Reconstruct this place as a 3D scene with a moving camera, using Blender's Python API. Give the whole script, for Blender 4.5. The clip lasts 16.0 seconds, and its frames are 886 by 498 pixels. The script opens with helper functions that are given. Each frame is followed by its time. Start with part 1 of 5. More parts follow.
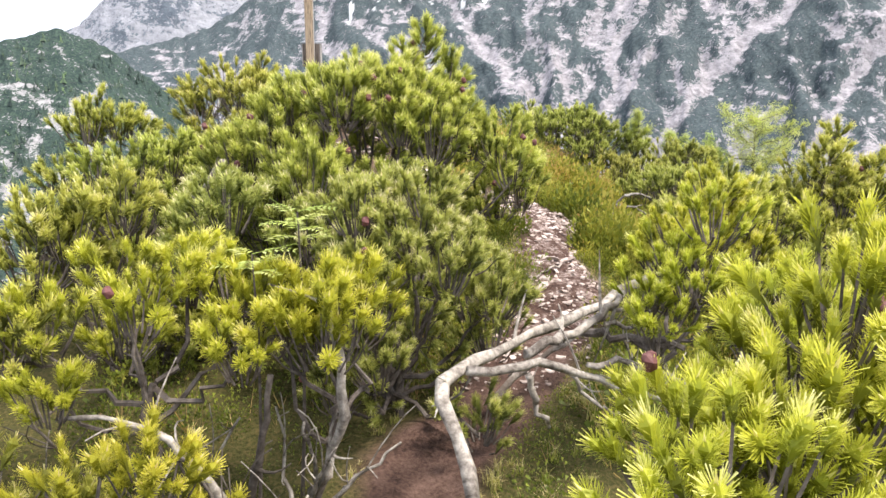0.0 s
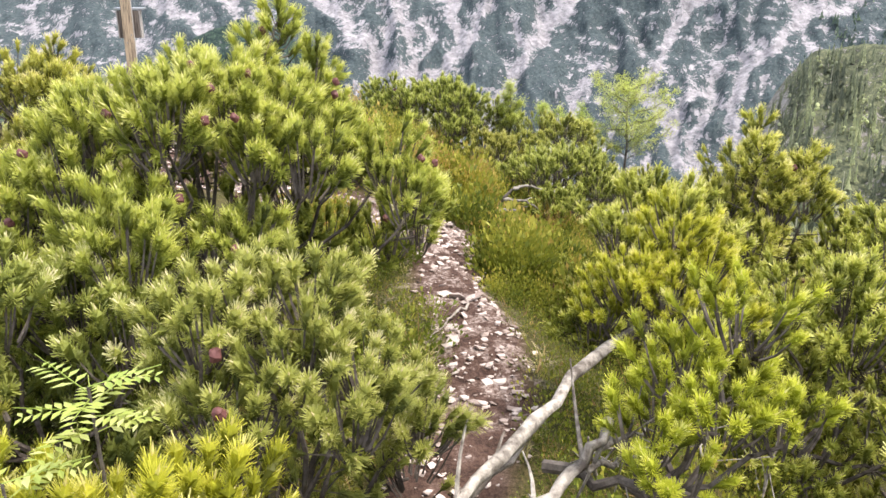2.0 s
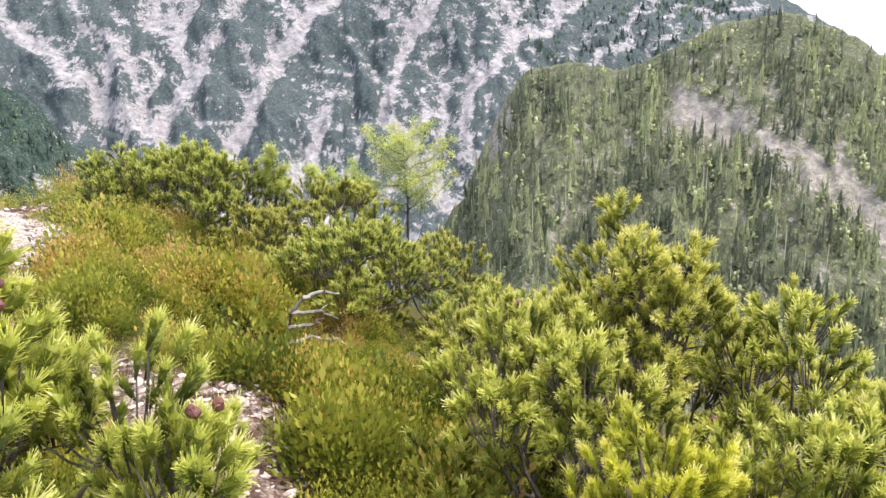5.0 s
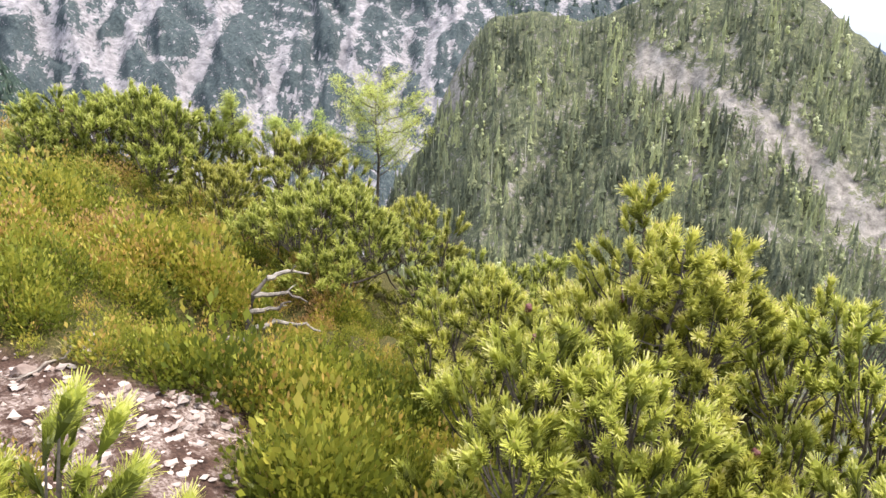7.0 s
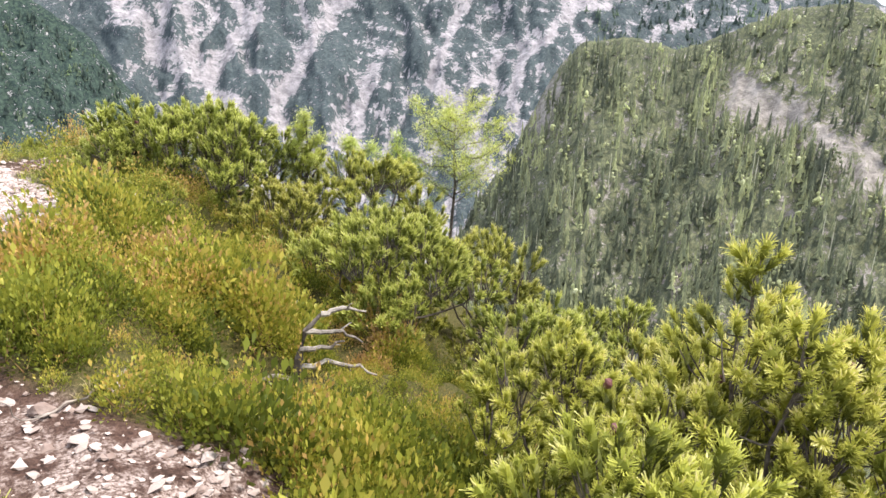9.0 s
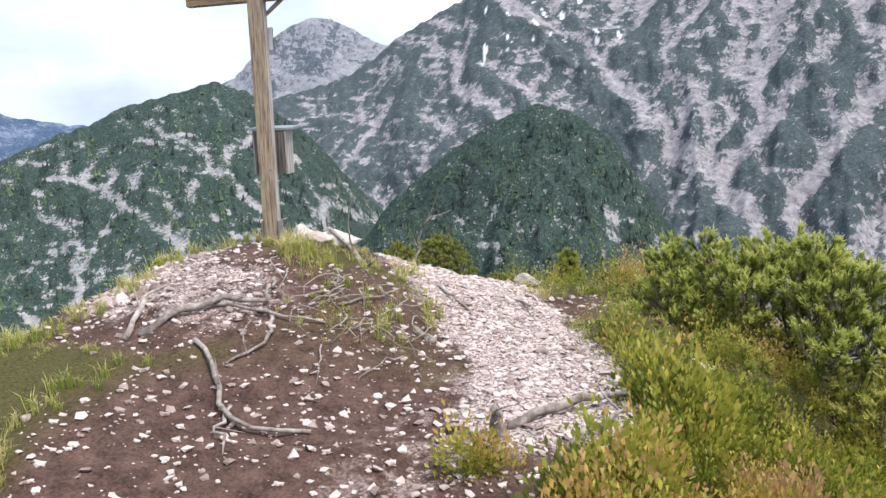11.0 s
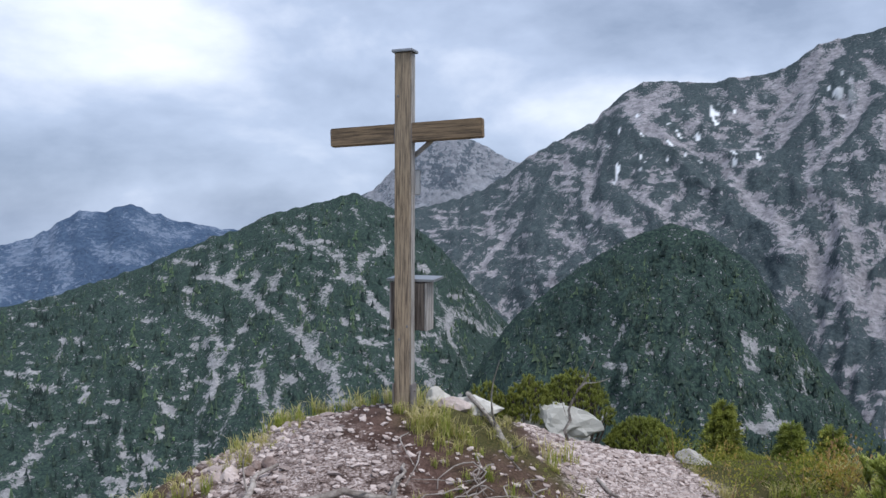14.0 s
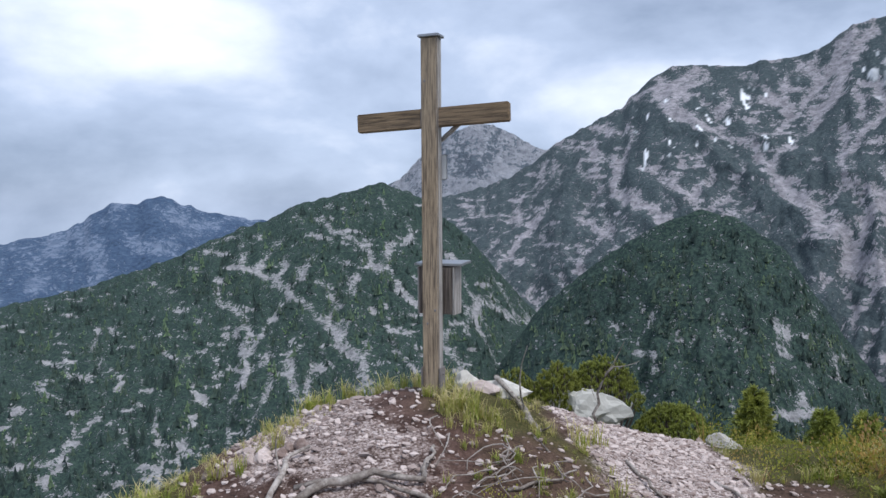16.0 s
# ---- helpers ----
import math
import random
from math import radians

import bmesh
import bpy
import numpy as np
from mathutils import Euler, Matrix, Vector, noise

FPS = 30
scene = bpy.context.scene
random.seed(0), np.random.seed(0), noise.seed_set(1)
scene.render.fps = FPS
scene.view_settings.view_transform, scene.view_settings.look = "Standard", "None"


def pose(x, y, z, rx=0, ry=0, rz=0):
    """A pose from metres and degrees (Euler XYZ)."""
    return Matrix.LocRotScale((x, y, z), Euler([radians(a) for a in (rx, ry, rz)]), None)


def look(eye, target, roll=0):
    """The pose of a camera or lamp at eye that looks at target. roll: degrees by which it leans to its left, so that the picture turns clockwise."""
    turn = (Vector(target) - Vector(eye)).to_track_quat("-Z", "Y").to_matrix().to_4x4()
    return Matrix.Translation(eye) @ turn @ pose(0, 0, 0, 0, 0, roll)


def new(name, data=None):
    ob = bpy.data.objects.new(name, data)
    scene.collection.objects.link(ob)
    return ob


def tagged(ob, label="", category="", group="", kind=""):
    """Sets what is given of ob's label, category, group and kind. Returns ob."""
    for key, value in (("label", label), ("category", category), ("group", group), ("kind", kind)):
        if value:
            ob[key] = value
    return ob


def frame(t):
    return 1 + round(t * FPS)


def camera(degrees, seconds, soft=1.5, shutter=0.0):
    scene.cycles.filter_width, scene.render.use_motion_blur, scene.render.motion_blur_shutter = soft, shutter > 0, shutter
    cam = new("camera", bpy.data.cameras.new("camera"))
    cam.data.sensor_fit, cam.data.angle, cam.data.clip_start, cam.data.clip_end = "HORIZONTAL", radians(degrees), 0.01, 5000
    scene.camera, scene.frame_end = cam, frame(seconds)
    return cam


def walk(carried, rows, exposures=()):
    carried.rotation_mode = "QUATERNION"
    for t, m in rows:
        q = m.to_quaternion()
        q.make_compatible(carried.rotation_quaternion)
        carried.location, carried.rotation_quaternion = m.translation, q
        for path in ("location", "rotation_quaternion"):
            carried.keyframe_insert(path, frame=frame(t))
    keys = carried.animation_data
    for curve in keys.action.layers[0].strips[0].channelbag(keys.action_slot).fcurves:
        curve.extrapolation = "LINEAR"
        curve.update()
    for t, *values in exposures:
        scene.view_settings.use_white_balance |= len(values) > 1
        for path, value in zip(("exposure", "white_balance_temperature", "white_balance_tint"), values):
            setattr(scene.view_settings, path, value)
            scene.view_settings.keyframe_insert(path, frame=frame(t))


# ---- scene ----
cam = camera(60.9, 16.0)

PATH = [
    (0, (0.045, -0.125, 1.469), (0.032, 1.818, 0.995), 0.4),
    (0.5, (-0.062, 0.053, 1.519), (0.016, 1.998, 1.058), 0.3),
    (1, (-0.107, 0.284, 1.56), (0.057, 2.215, 1.067), -0.8),
    (1.5, (-0.036, 0.716, 1.579), (0.229, 2.622, 1.036), -0.9),
    (2, (-0.054, 0.961, 1.641), (0.314, 2.838, 1.056), 0.0),
    (2.5, (-0.048, 1.228, 1.642), (0.377, 3.087, 1.039), 0.4),
    (3, (0.073, 1.502, 1.634), (0.53, 3.356, 1.04), -0.3),
    (3.5, (0.146, 1.753, 1.741), (0.642, 3.605, 1.172), -1.8),
    (4, (0.072, 1.967, 1.814), (0.704, 3.788, 1.282), -3.0),
    (4.5, (0.075, 2.166, 1.826), (0.906, 3.911, 1.31), -3.2),
    (4.7, (0.113, 2.264, 1.833), (1.026, 3.967, 1.317), -3.0),
    (6.8, (0.332, 3.017, 1.857), (1.381, 4.594, 1.216), 1.2),
    (7, (0.343, 3.011, 1.858), (1.383, 4.587, 1.2), 0.9),
    (7.5, (0.353, 2.989, 1.874), (1.387, 4.562, 1.198), 1.0),
    (8, (0.415, 3.018, 1.86), (1.437, 4.603, 1.194), 1.6),
    (8.5, (0.551, 3.118, 1.87), (1.523, 4.744, 1.228), 2.3),
    (9, (0.588, 3.347, 1.841), (1.459, 5.04, 1.228), 2.4),
    (9.3, (0.598, 3.668, 1.813), (1.336, 5.433, 1.231), 2.3),
    (9.5, (0.606, 3.852, 1.818), (1.212, 5.671, 1.248), 1.8),
    (10, (0.611, 4.304, 1.795), (0.83, 6.22, 1.266), -0.0),
    (10.2, (0.569, 4.494, 1.796), (0.638, 6.428, 1.292), -0.7),
    (12.3, (0.062, 5.628, 2.054), (-0.578, 7.516, 1.883), -0.2),
    (12.5, (0.026, 5.689, 2.077), (-0.628, 7.574, 1.932), -0.0),
    (13, (0.001, 5.767, 2.107), (-0.674, 7.647, 2.019), 0.2),
    (13.5, (-0.001, 5.771, 2.099), (-0.685, 7.649, 2.033), 0.3),
    (14, (0.009, 5.765, 2.091), (-0.679, 7.642, 2.019), 0.2),
    (14.5, (0.016, 5.745, 2.07), (-0.674, 7.621, 1.977), -0.0),
    (15, (0.005, 5.744, 2.033), (-0.701, 7.611, 1.919), -0.4),
    (15.5, (0.011, 5.735, 2.038), (-0.722, 7.592, 1.921), -0.6),
    (16, (0.015, 5.745, 2.066), (-0.74, 7.595, 1.964), -0.4),
]
EXPO = [(0.0, 1.80, 7000, 13), (9.0, 1.80, 7000, 13), (10.2, 1.57, 6900, 13), (12.3, 0.62, 6000, 11), (13.0, 0.42, 6000, 11), (14.5, 0.40, 6000, 11), (16.0, 0.47, 6000, 11)]
walk(cam, [(t, look(eye, target, roll)) for t, eye, target, roll in PATH], EXPO)


# ---------------------------------------------------------------- world and sun
world = bpy.data.worlds.new("world")
scene.world = world
world.use_nodes = True
wn, wl = world.node_tree.nodes, world.node_tree.links
for n in list(wn):
    wn.remove(n)


def wnode(kind, **kw):
    n = wn.new(kind)
    for k, v in kw.items():
        n.inputs[k].default_value = v
    return n


sky = wn.new("ShaderNodeTexSky")
sky.sky_type = "NISHITA"
sky.sun_disc = False
sky.sun_elevation = radians(63)
sky.sun_rotation = radians(112)
sky_bg = wnode("ShaderNodeBackground", Strength=0.07)
wl.new(sky.outputs[0], sky_bg.inputs["Color"])
co = wn.new("ShaderNodeTexCoord")
mp = wn.new("ShaderNodeMapping")
mp.inputs["Scale"].default_value = (1.0, 1.0, 1.9)
mp.inputs["Location"].default_value = (0.72, 0.6, 0.2)
wl.new(co.outputs["Generated"], mp.inputs["Vector"])
n1 = wnode("ShaderNodeTexNoise", Scale=2.4, Detail=8.0, Roughness=0.52, Distortion=0.15)
wl.new(mp.outputs[0], n1.inputs["Vector"])
cr = wn.new("ShaderNodeValToRGB")
cr.color_ramp.elements[0].position, cr.color_ramp.elements[0].color = 0.38, (0.30, 0.36, 0.47, 1)
cr.color_ramp.elements[1].position, cr.color_ramp.elements[1].color = 0.68, (0.95, 0.97, 1.02, 1)
e = cr.color_ramp.elements.new(0.52)
e.color = (0.50, 0.57, 0.70, 1)
wl.new(n1.outputs["Fac"], cr.inputs["Fac"])
cloud_bg = wnode("ShaderNodeBackground", Strength=0.9)
wl.new(cr.outputs[0], cloud_bg.inputs["Color"])
mx = wnode("ShaderNodeMixShader", Fac=0.9)
wl.new(sky_bg.outputs[0], mx.inputs[1])
wl.new(cloud_bg.outputs[0], mx.inputs[2])
wo = wn.new("ShaderNodeOutputWorld")
wl.new(mx.outputs[0], wo.inputs["Surface"])

sun_data = bpy.data.lights.new("sun", "SUN")
sun_data.energy, sun_data.angle, sun_data.color = 1.8, radians(14), (1.0, 0.96, 0.9)
sun = new("sun", sun_data)
sun.matrix_world = look((20, -8, 42), (0, 0, 0))

# ---------------------------------------------------------------- arithmetic
rng = np.random.default_rng(7)


def lattice(ix, iy, seed):
    v = np.sin(ix * 127.1 + iy * 311.7 + seed * 74.7) * 43758.5453
    return v - np.floor(v)


def vnoise(x, y, seed=0):
    """Smooth value noise, 0 to 1."""
    x, y = np.asarray(x, float), np.asarray(y, float)
    ix, iy = np.floor(x), np.floor(y)
    fx, fy = x - ix, y - iy
    fx, fy = fx * fx * fx * (fx * (6 * fx - 15) + 10), fy * fy * fy * (fy * (6 * fy - 15) + 10)
    a, b = lattice(ix, iy, seed), lattice(ix + 1, iy, seed)
    c, d = lattice(ix, iy + 1, seed), lattice(ix + 1, iy + 1, seed)
    return (a + (b - a) * fx) * (1 - fy) + (c + (d - c) * fx) * fy


def fbm(x, y, octaves=4, seed=0, gain=0.5):
    total, amp, norm = 0.0, 1.0, 0.0
    for k in range(octaves):
        total = total + amp * vnoise(x * 2 ** k + 13.3 * k, y * 2 ** k - 7.7 * k, seed + k)
        norm, amp = norm + amp, amp * gain
    return total / norm


def ridged(x, y, octaves=4, seed=0):
    total, amp, norm = 0.0, 1.0, 0.0
    for k in range(octaves):
        total = total + amp * (1 - np.abs(2 * vnoise(x * 2 ** k, y * 2 ** k, seed + k) - 1))
        norm, amp = norm + amp, amp * 0.5
    return total / norm


def sstep(a, b, x):
    t = np.clip((np.asarray(x, float) - a) / (b - a), 0, 1)
    return t * t * (3 - 2 * t)


TRAIL = [(-0.3, -6.0), (-0.1, -1.0), (-0.12, 1.2), (-0.1, 2.3), (0.45, 3.3), (0.75, 4.1), (0.74, 4.8), (0.66, 5.45), (0.0, 6.2), (-0.32, 6.9), (-0.28, 7.6), (0.0, 8.4)]
RAMP = [(0.24, 8.15), (0.18, 8.8), (-0.12, 9.5), (-0.65, 10.7), (-0.9, 12.2)]
RAMP_TOP = [(-0.5, 10.3), (-0.72, 10.8), (-0.9, 12.0)]
APRON = [(-1.75, 8.95), (-2.1, 9.1), (-2.45, 9.6)]


def off_line(x, y, line):
    best = np.full(np.broadcast(x, y).shape, 1e9)
    for (ax, ay), (bx, by) in zip(line[:-1], line[1:]):
        dx, dy = bx - ax, by - ay
        k = np.clip(((x - ax) * dx + (y - ay) * dy) / (dx * dx + dy * dy), 0, 1)
        best = np.minimum(best, np.hypot(x - ax - k * dx, y - ay - k * dy))
    return best


SPINE_Y = [-300, -6, -2, 0, 2, 4, 6, 8, 10, 12, 14, 18, 24, 60, 400]
SPINE_Z = [-150, -1.3, -0.6, -0.3, -0.05, 0.17, 0.45, 0.60, 0.55, 0.24, -0.5, -2.0, -4.6, -26, -300]


def height(x, y):
    """The ground: a ridge climbing to the summit mound, falling off on both sides."""
    x, y = np.asarray(x, float), np.asarray(y, float)
    z = np.interp(y, SPINE_Y, SPINE_Z)
    z = (z + np.interp(y - 0.7, SPINE_Y, SPINE_Z) + np.interp(y + 0.7, SPINE_Y, SPINE_Z)) / 3
    xr = 0.55 + 0.3 * np.exp(-((y - 4) / 1.2) ** 2) + 0.25 * sstep(9, 11, y)
    dr = np.maximum(0, x - xr)
    dl = np.maximum(0, -(x + 2.45 + 0.3 * np.sin(y * 0.9)))
    z = z - 0.48 * dr - 0.012 * np.minimum(dr, 12) ** 2 - 0.75 * dl
    z = z + 0.43 * np.exp(-((x + 1.75) / 1.05) ** 2 - ((y - 9.9) / 1.5) ** 2)
    z = z - 0.10 * np.exp(-((x + 0.6) / 0.9) ** 2 - ((y - 7.4) / 0.9) ** 2)
    z = z - 0.27 * np.exp(-((x - 1.40) / 0.35) ** 2 - ((y - 6.68) / 0.30) ** 2)
    r = np.hypot(x, y - 6)
    z = z - 0.3 * np.maximum(0, r - 20)
    near = np.exp(-(r / 14) ** 2)
    z = z + near * (0.16 * (fbm(x * 0.9, y * 0.9, 3, 3) - 0.5) + 0.07 * (fbm(x * 4, y * 4, 3, 9) - 0.5))
    open_ground = sstep(0.5, 0.9, off_line(x, y, TRAIL)) * sstep(0.8, 1.2, off_line(x, y, RAMP)) * sstep(0.0, 0.5, x)
    z = z + near * open_ground * 0.42 * (fbm(x * 2.1, y * 2.1, 3, 15) - 0.5)
    z = z + (1 - near) * np.minimum(r * 0.04, 12) * (fbm(x * 0.05, y * 0.05, 4, 5) - 0.5)
    return np.maximum(z, -330 + 14 * fbm(x * 0.004, y * 0.004, 3, 21))


def h1(x, y):
    return float(height(np.array([x]), np.array([y]))[0])


def off_ramp(x, y):
    """Distance from the gravel ramp's line, which widens towards its top."""
    return np.minimum(off_line(x, y, RAMP), off_line(x, y, RAMP_TOP) - 0.18)


def bare(x, y):
    """How bare the ground is: 1 on the trodden soil and the gravel."""
    wob = 0.22 * (fbm(x * 2.2, y * 2.2, 3, 31) - 0.5)
    a = 1 - sstep(0.16 + 0.14 * sstep(4.6, 5.6, y), 0.27 + 0.16 * sstep(4.6, 5.6, y), off_line(x, y, TRAIL) + wob)
    b = 1 - sstep(0.34, 0.5, off_ramp(x, y) + wob)
    c = 1 - sstep(0.55, 0.8, off_line(x, y, APRON) + wob)
    d = 1 - sstep(0.7, 1.0, np.hypot((x + 0.75) / 1.25, (y - 7.6) / 1.1) + wob)
    e = 1 - sstep(0.8, 1.05, np.hypot((x - 0.78) / 0.48, (y - 5.62) / 0.24) + wob)
    bank = 0.85 * (1 - sstep(0.75, 1.0, np.hypot((x + 0.9) / 0.95, (y - 8.9) / 0.8) + wob))
    edge = 0.9 * (1 - sstep(0.7, 1.0, np.hypot((x - 0.30) / 0.30, (y - 10.1) / 0.55) + wob))
    bank = np.maximum(bank, edge)
    return np.maximum(np.maximum(np.maximum(a, e), b), np.maximum(np.maximum(c, bank), d))


def stony(x, y):
    """How much pale gravel lies on the bare ground."""
    wob = 0.25 * (fbm(x * 2.7, y * 2.7, 3, 41) - 0.5)
    b = 1 - sstep(0.30, 0.5, off_ramp(x, y) + wob)
    c = 1 - sstep(0.25, 0.55, off_line(x, y, APRON) + wob)
    t = 0.26 * (1 - sstep(0.1, 0.45, off_line(x, y, TRAIL) + wob)) * sstep(3.0, 4.0, y)
    t = np.maximum(t, 0.4 * (1 - sstep(0.6, 1.0, np.hypot((x - 0.78) / 0.48, (y - 5.62) / 0.24) + wob)))
    return np.maximum(np.maximum(b, 0.55 * c), t)


def mesh_of(name, verts, faces, mat, parent=None, label="", attrs=None, smooth=False):
    """One mesh object from arrays; faces is an array of triangles or quads, or a list of such arrays."""
    groups = [f for f in (faces if isinstance(faces, list) else [faces]) if len(f)]
    me = bpy.data.meshes.new(name)
    verts = np.asarray(verts, np.float32)
    loops = np.concatenate([np.asarray(f, np.int32).ravel() for f in groups])
    totals = np.concatenate([np.full(len(f), f.shape[1], np.int32) for f in groups])
    me.vertices.add(len(verts))
    me.vertices.foreach_set("co", verts.ravel())
    me.loops.add(len(loops))
    me.loops.foreach_set("vertex_index", loops)
    me.polygons.add(len(totals))
    me.polygons.foreach_set("loop_start", np.concatenate([[0], np.cumsum(totals)[:-1]]).astype(np.int32))
    me.polygons.foreach_set("loop_total", totals)
    me.polygons.foreach_set("use_smooth", np.full(len(totals), smooth))
    me.update(calc_edges=True)
    for key, values in (attrs or {}).items():
        at = me.attributes.new(key, "FLOAT", "POINT")
        at.data.foreach_set("value", np.asarray(values, np.float32))
    if mat is not None:
        me.materials.append(mat)
    ob = new(name, me)
    if parent is not None:
        ob.parent = parent
    if label:
        tagged(ob, label)
    return ob


def part(name, bm, mat, parent=None, label="", smooth=False):
    me = bpy.data.meshes.new(name)
    for f in bm.faces:
        f.smooth = smooth
    bm.to_mesh(me)
    bm.free()
    me.materials.append(mat)
    ob = new(name, me)
    if parent is not None:
        ob.parent = parent
    if label:
        tagged(ob, label)
    return ob


def grid_faces(nu, nv, wrap=False):
    i = np.arange(nu if wrap else nu - 1)[:, None]
    j = np.arange(nv - 1)[None, :]
    k = (i + 1) % nu
    return np.stack([i * nv + j, k * nv + j, k * nv + j + 1, i * nv + j + 1], -1).reshape(-1, 4)


class Soup:
    """Collects arrays of points and faces that become one mesh."""

    def __init__(self):
        self.v, self.f3, self.f4, self.a, self.n = [], [], [], [], 0

    def add(self, v, f, a=0.0):
        v = np.asarray(v, float)
        if isinstance(f, tuple):
            self.f4.append(f[1] + self.n)
            f = f[0]
        f = np.asarray(f, int)
        (self.f3 if f.shape[1] == 3 else self.f4).append(f + self.n)
        self.v.append(v)
        self.a.append(np.broadcast_to(a, (len(v),)))
        self.n += len(v)

    def tube(self, pts, radii, sides=6, a=0.0, rough=0.0):
        pts = np.asarray(pts, float)
        d = np.gradient(pts, axis=0)
        d /= np.linalg.norm(d, axis=1)[:, None] + 1e-9
        ref = np.where(np.abs(d[:, 2:3]) > 0.9, [[1.0, 0, 0]], [[0, 0, 1.0]])
        s = np.cross(d, ref)
        s /= np.linalg.norm(s, axis=1)[:, None] + 1e-9
        u = np.cross(s, d)
        th = np.arange(sides) * 2 * np.pi / sides
        rad = np.asarray(radii, float)[:, None] * (1 + rough * (rng.random((len(pts), sides)) - 0.5))
        ring = pts[:, None] + rad[..., None] * (np.cos(th)[None, :, None] * s[:, None] + np.sin(th)[None, :, None] * u[:, None])
        n = len(pts)
        v = np.concatenate([ring.reshape(-1, 3), pts[:1], pts[-1:]])
        i, j = np.arange(n - 1)[:, None], np.arange(sides)[None, :]
        k = (j + 1) % sides
        q = np.stack([i * sides + j, i * sides + k, (i + 1) * sides + k, (i + 1) * sides + j], -1).reshape(-1, 4)
        j = np.arange(sides)
        k = (j + 1) % sides
        caps = np.concatenate([np.stack([k, j, np.full(sides, n * sides)], 1),
                               np.stack([(n - 1) * sides + j, (n - 1) * sides + k, np.full(sides, n * sides + 1)], 1)])
        base = self.n
        self.add(v, q, a)
        self.f3.append(caps + base)

    def mesh(self, name, mat, parent=None, label="", key="tone", smooth=False):
        f = []
        if self.f3:
            f.append(np.concatenate(self.f3))
        if self.f4:
            f.append(np.concatenate(self.f4))
        return mesh_of(name, np.concatenate(self.v), f, mat, parent, label, {key: np.concatenate(self.a)}, smooth)


def bend(a, b, sag, n=7, wob=0.0):
    """A curve from a to b by way of a point moved by sag, with some crookedness."""
    a, b = np.asarray(a, float), np.asarray(b, float)
    m = (a + b) / 2 + np.asarray(sag, float)
    t = np.linspace(0, 1, n)[:, None]
    p = (1 - t) ** 2 * a + 2 * t * (1 - t) * m + t * t * b
    if wob:
        w = rng.normal(0, wob, p.shape)
        w[0] = w[-1] = 0
        p = p + w
    return p


# ---------------------------------------------------------------- materials
def material(name, rough=0.8, spec=0.3):
    m = bpy.data.materials.new(name)
    m.use_nodes = True
    b = m.node_tree.nodes["Principled BSDF"]
    b.inputs["Roughness"].default_value = rough
    b.inputs["Specular IOR Level"].default_value = spec
    return m, m.node_tree.nodes, m.node_tree.links, b


def ramp_node(nodes, stops):
    r = nodes.new("ShaderNodeValToRGB")
    els = r.color_ramp.elements
    while len(els) < len(stops):
        els.new(0.5)
    for el, (p, c) in zip(els, stops):
        el.position, el.color = p, (*c, 1)
    return r


def noise_node(nodes, links, scale, detail=4.0, rough=0.55, stretch=None):
    n = nodes.new("ShaderNodeTexNoise")
    n.inputs["Scale"].default_value, n.inputs["Detail"].default_value, n.inputs["Roughness"].default_value = scale, detail, rough
    c = nodes.new("ShaderNodeTexCoord")
    if stretch:
        m = nodes.new("ShaderNodeMapping")
        m.inputs["Scale"].default_value = stretch
        links.new(c.outputs["Object"], m.inputs["Vector"])
        links.new(m.outputs[0], n.inputs["Vector"])
    else:
        links.new(c.outputs["Object"], n.inputs["Vector"])
    return n


def attr_node(nodes, key):
    a = nodes.new("ShaderNodeAttribute")
    a.attribute_name = key
    return a


def mix_node(nodes, links, fac, a, b, blend="MIX"):
    m = nodes.new("ShaderNodeMix")
    m.data_type, m.blend_type = "RGBA", blend
    for sock, v in ((m.inputs[0], fac), (m.inputs[6], a), (m.inputs[7], b)):
        if isinstance(v, (int, float)):
            sock.default_value = v
        elif isinstance(v, tuple):
            sock.default_value = (*v, 1)
        else:
            links.new(v, sock)
    return m.outputs[2]


def math_node(nodes, links, op, a, b=0.0):
    m = nodes.new("ShaderNodeMath")
    m.operation = op
    for sock, v in zip(m.inputs, (a, b)):
        if isinstance(v, (int, float)):
            sock.default_value = v
        else:
            links.new(v, sock)
    return m.outputs[0]


def bump_to(nodes, links, bsdf, src, strength, dist):
    b = nodes.new("ShaderNodeBump")
    b.inputs["Strength"].default_value, b.inputs["Distance"].default_value = strength, dist
    links.new(src, b.inputs["Height"])
    links.new(b.outputs[0], bsdf.inputs["Normal"])


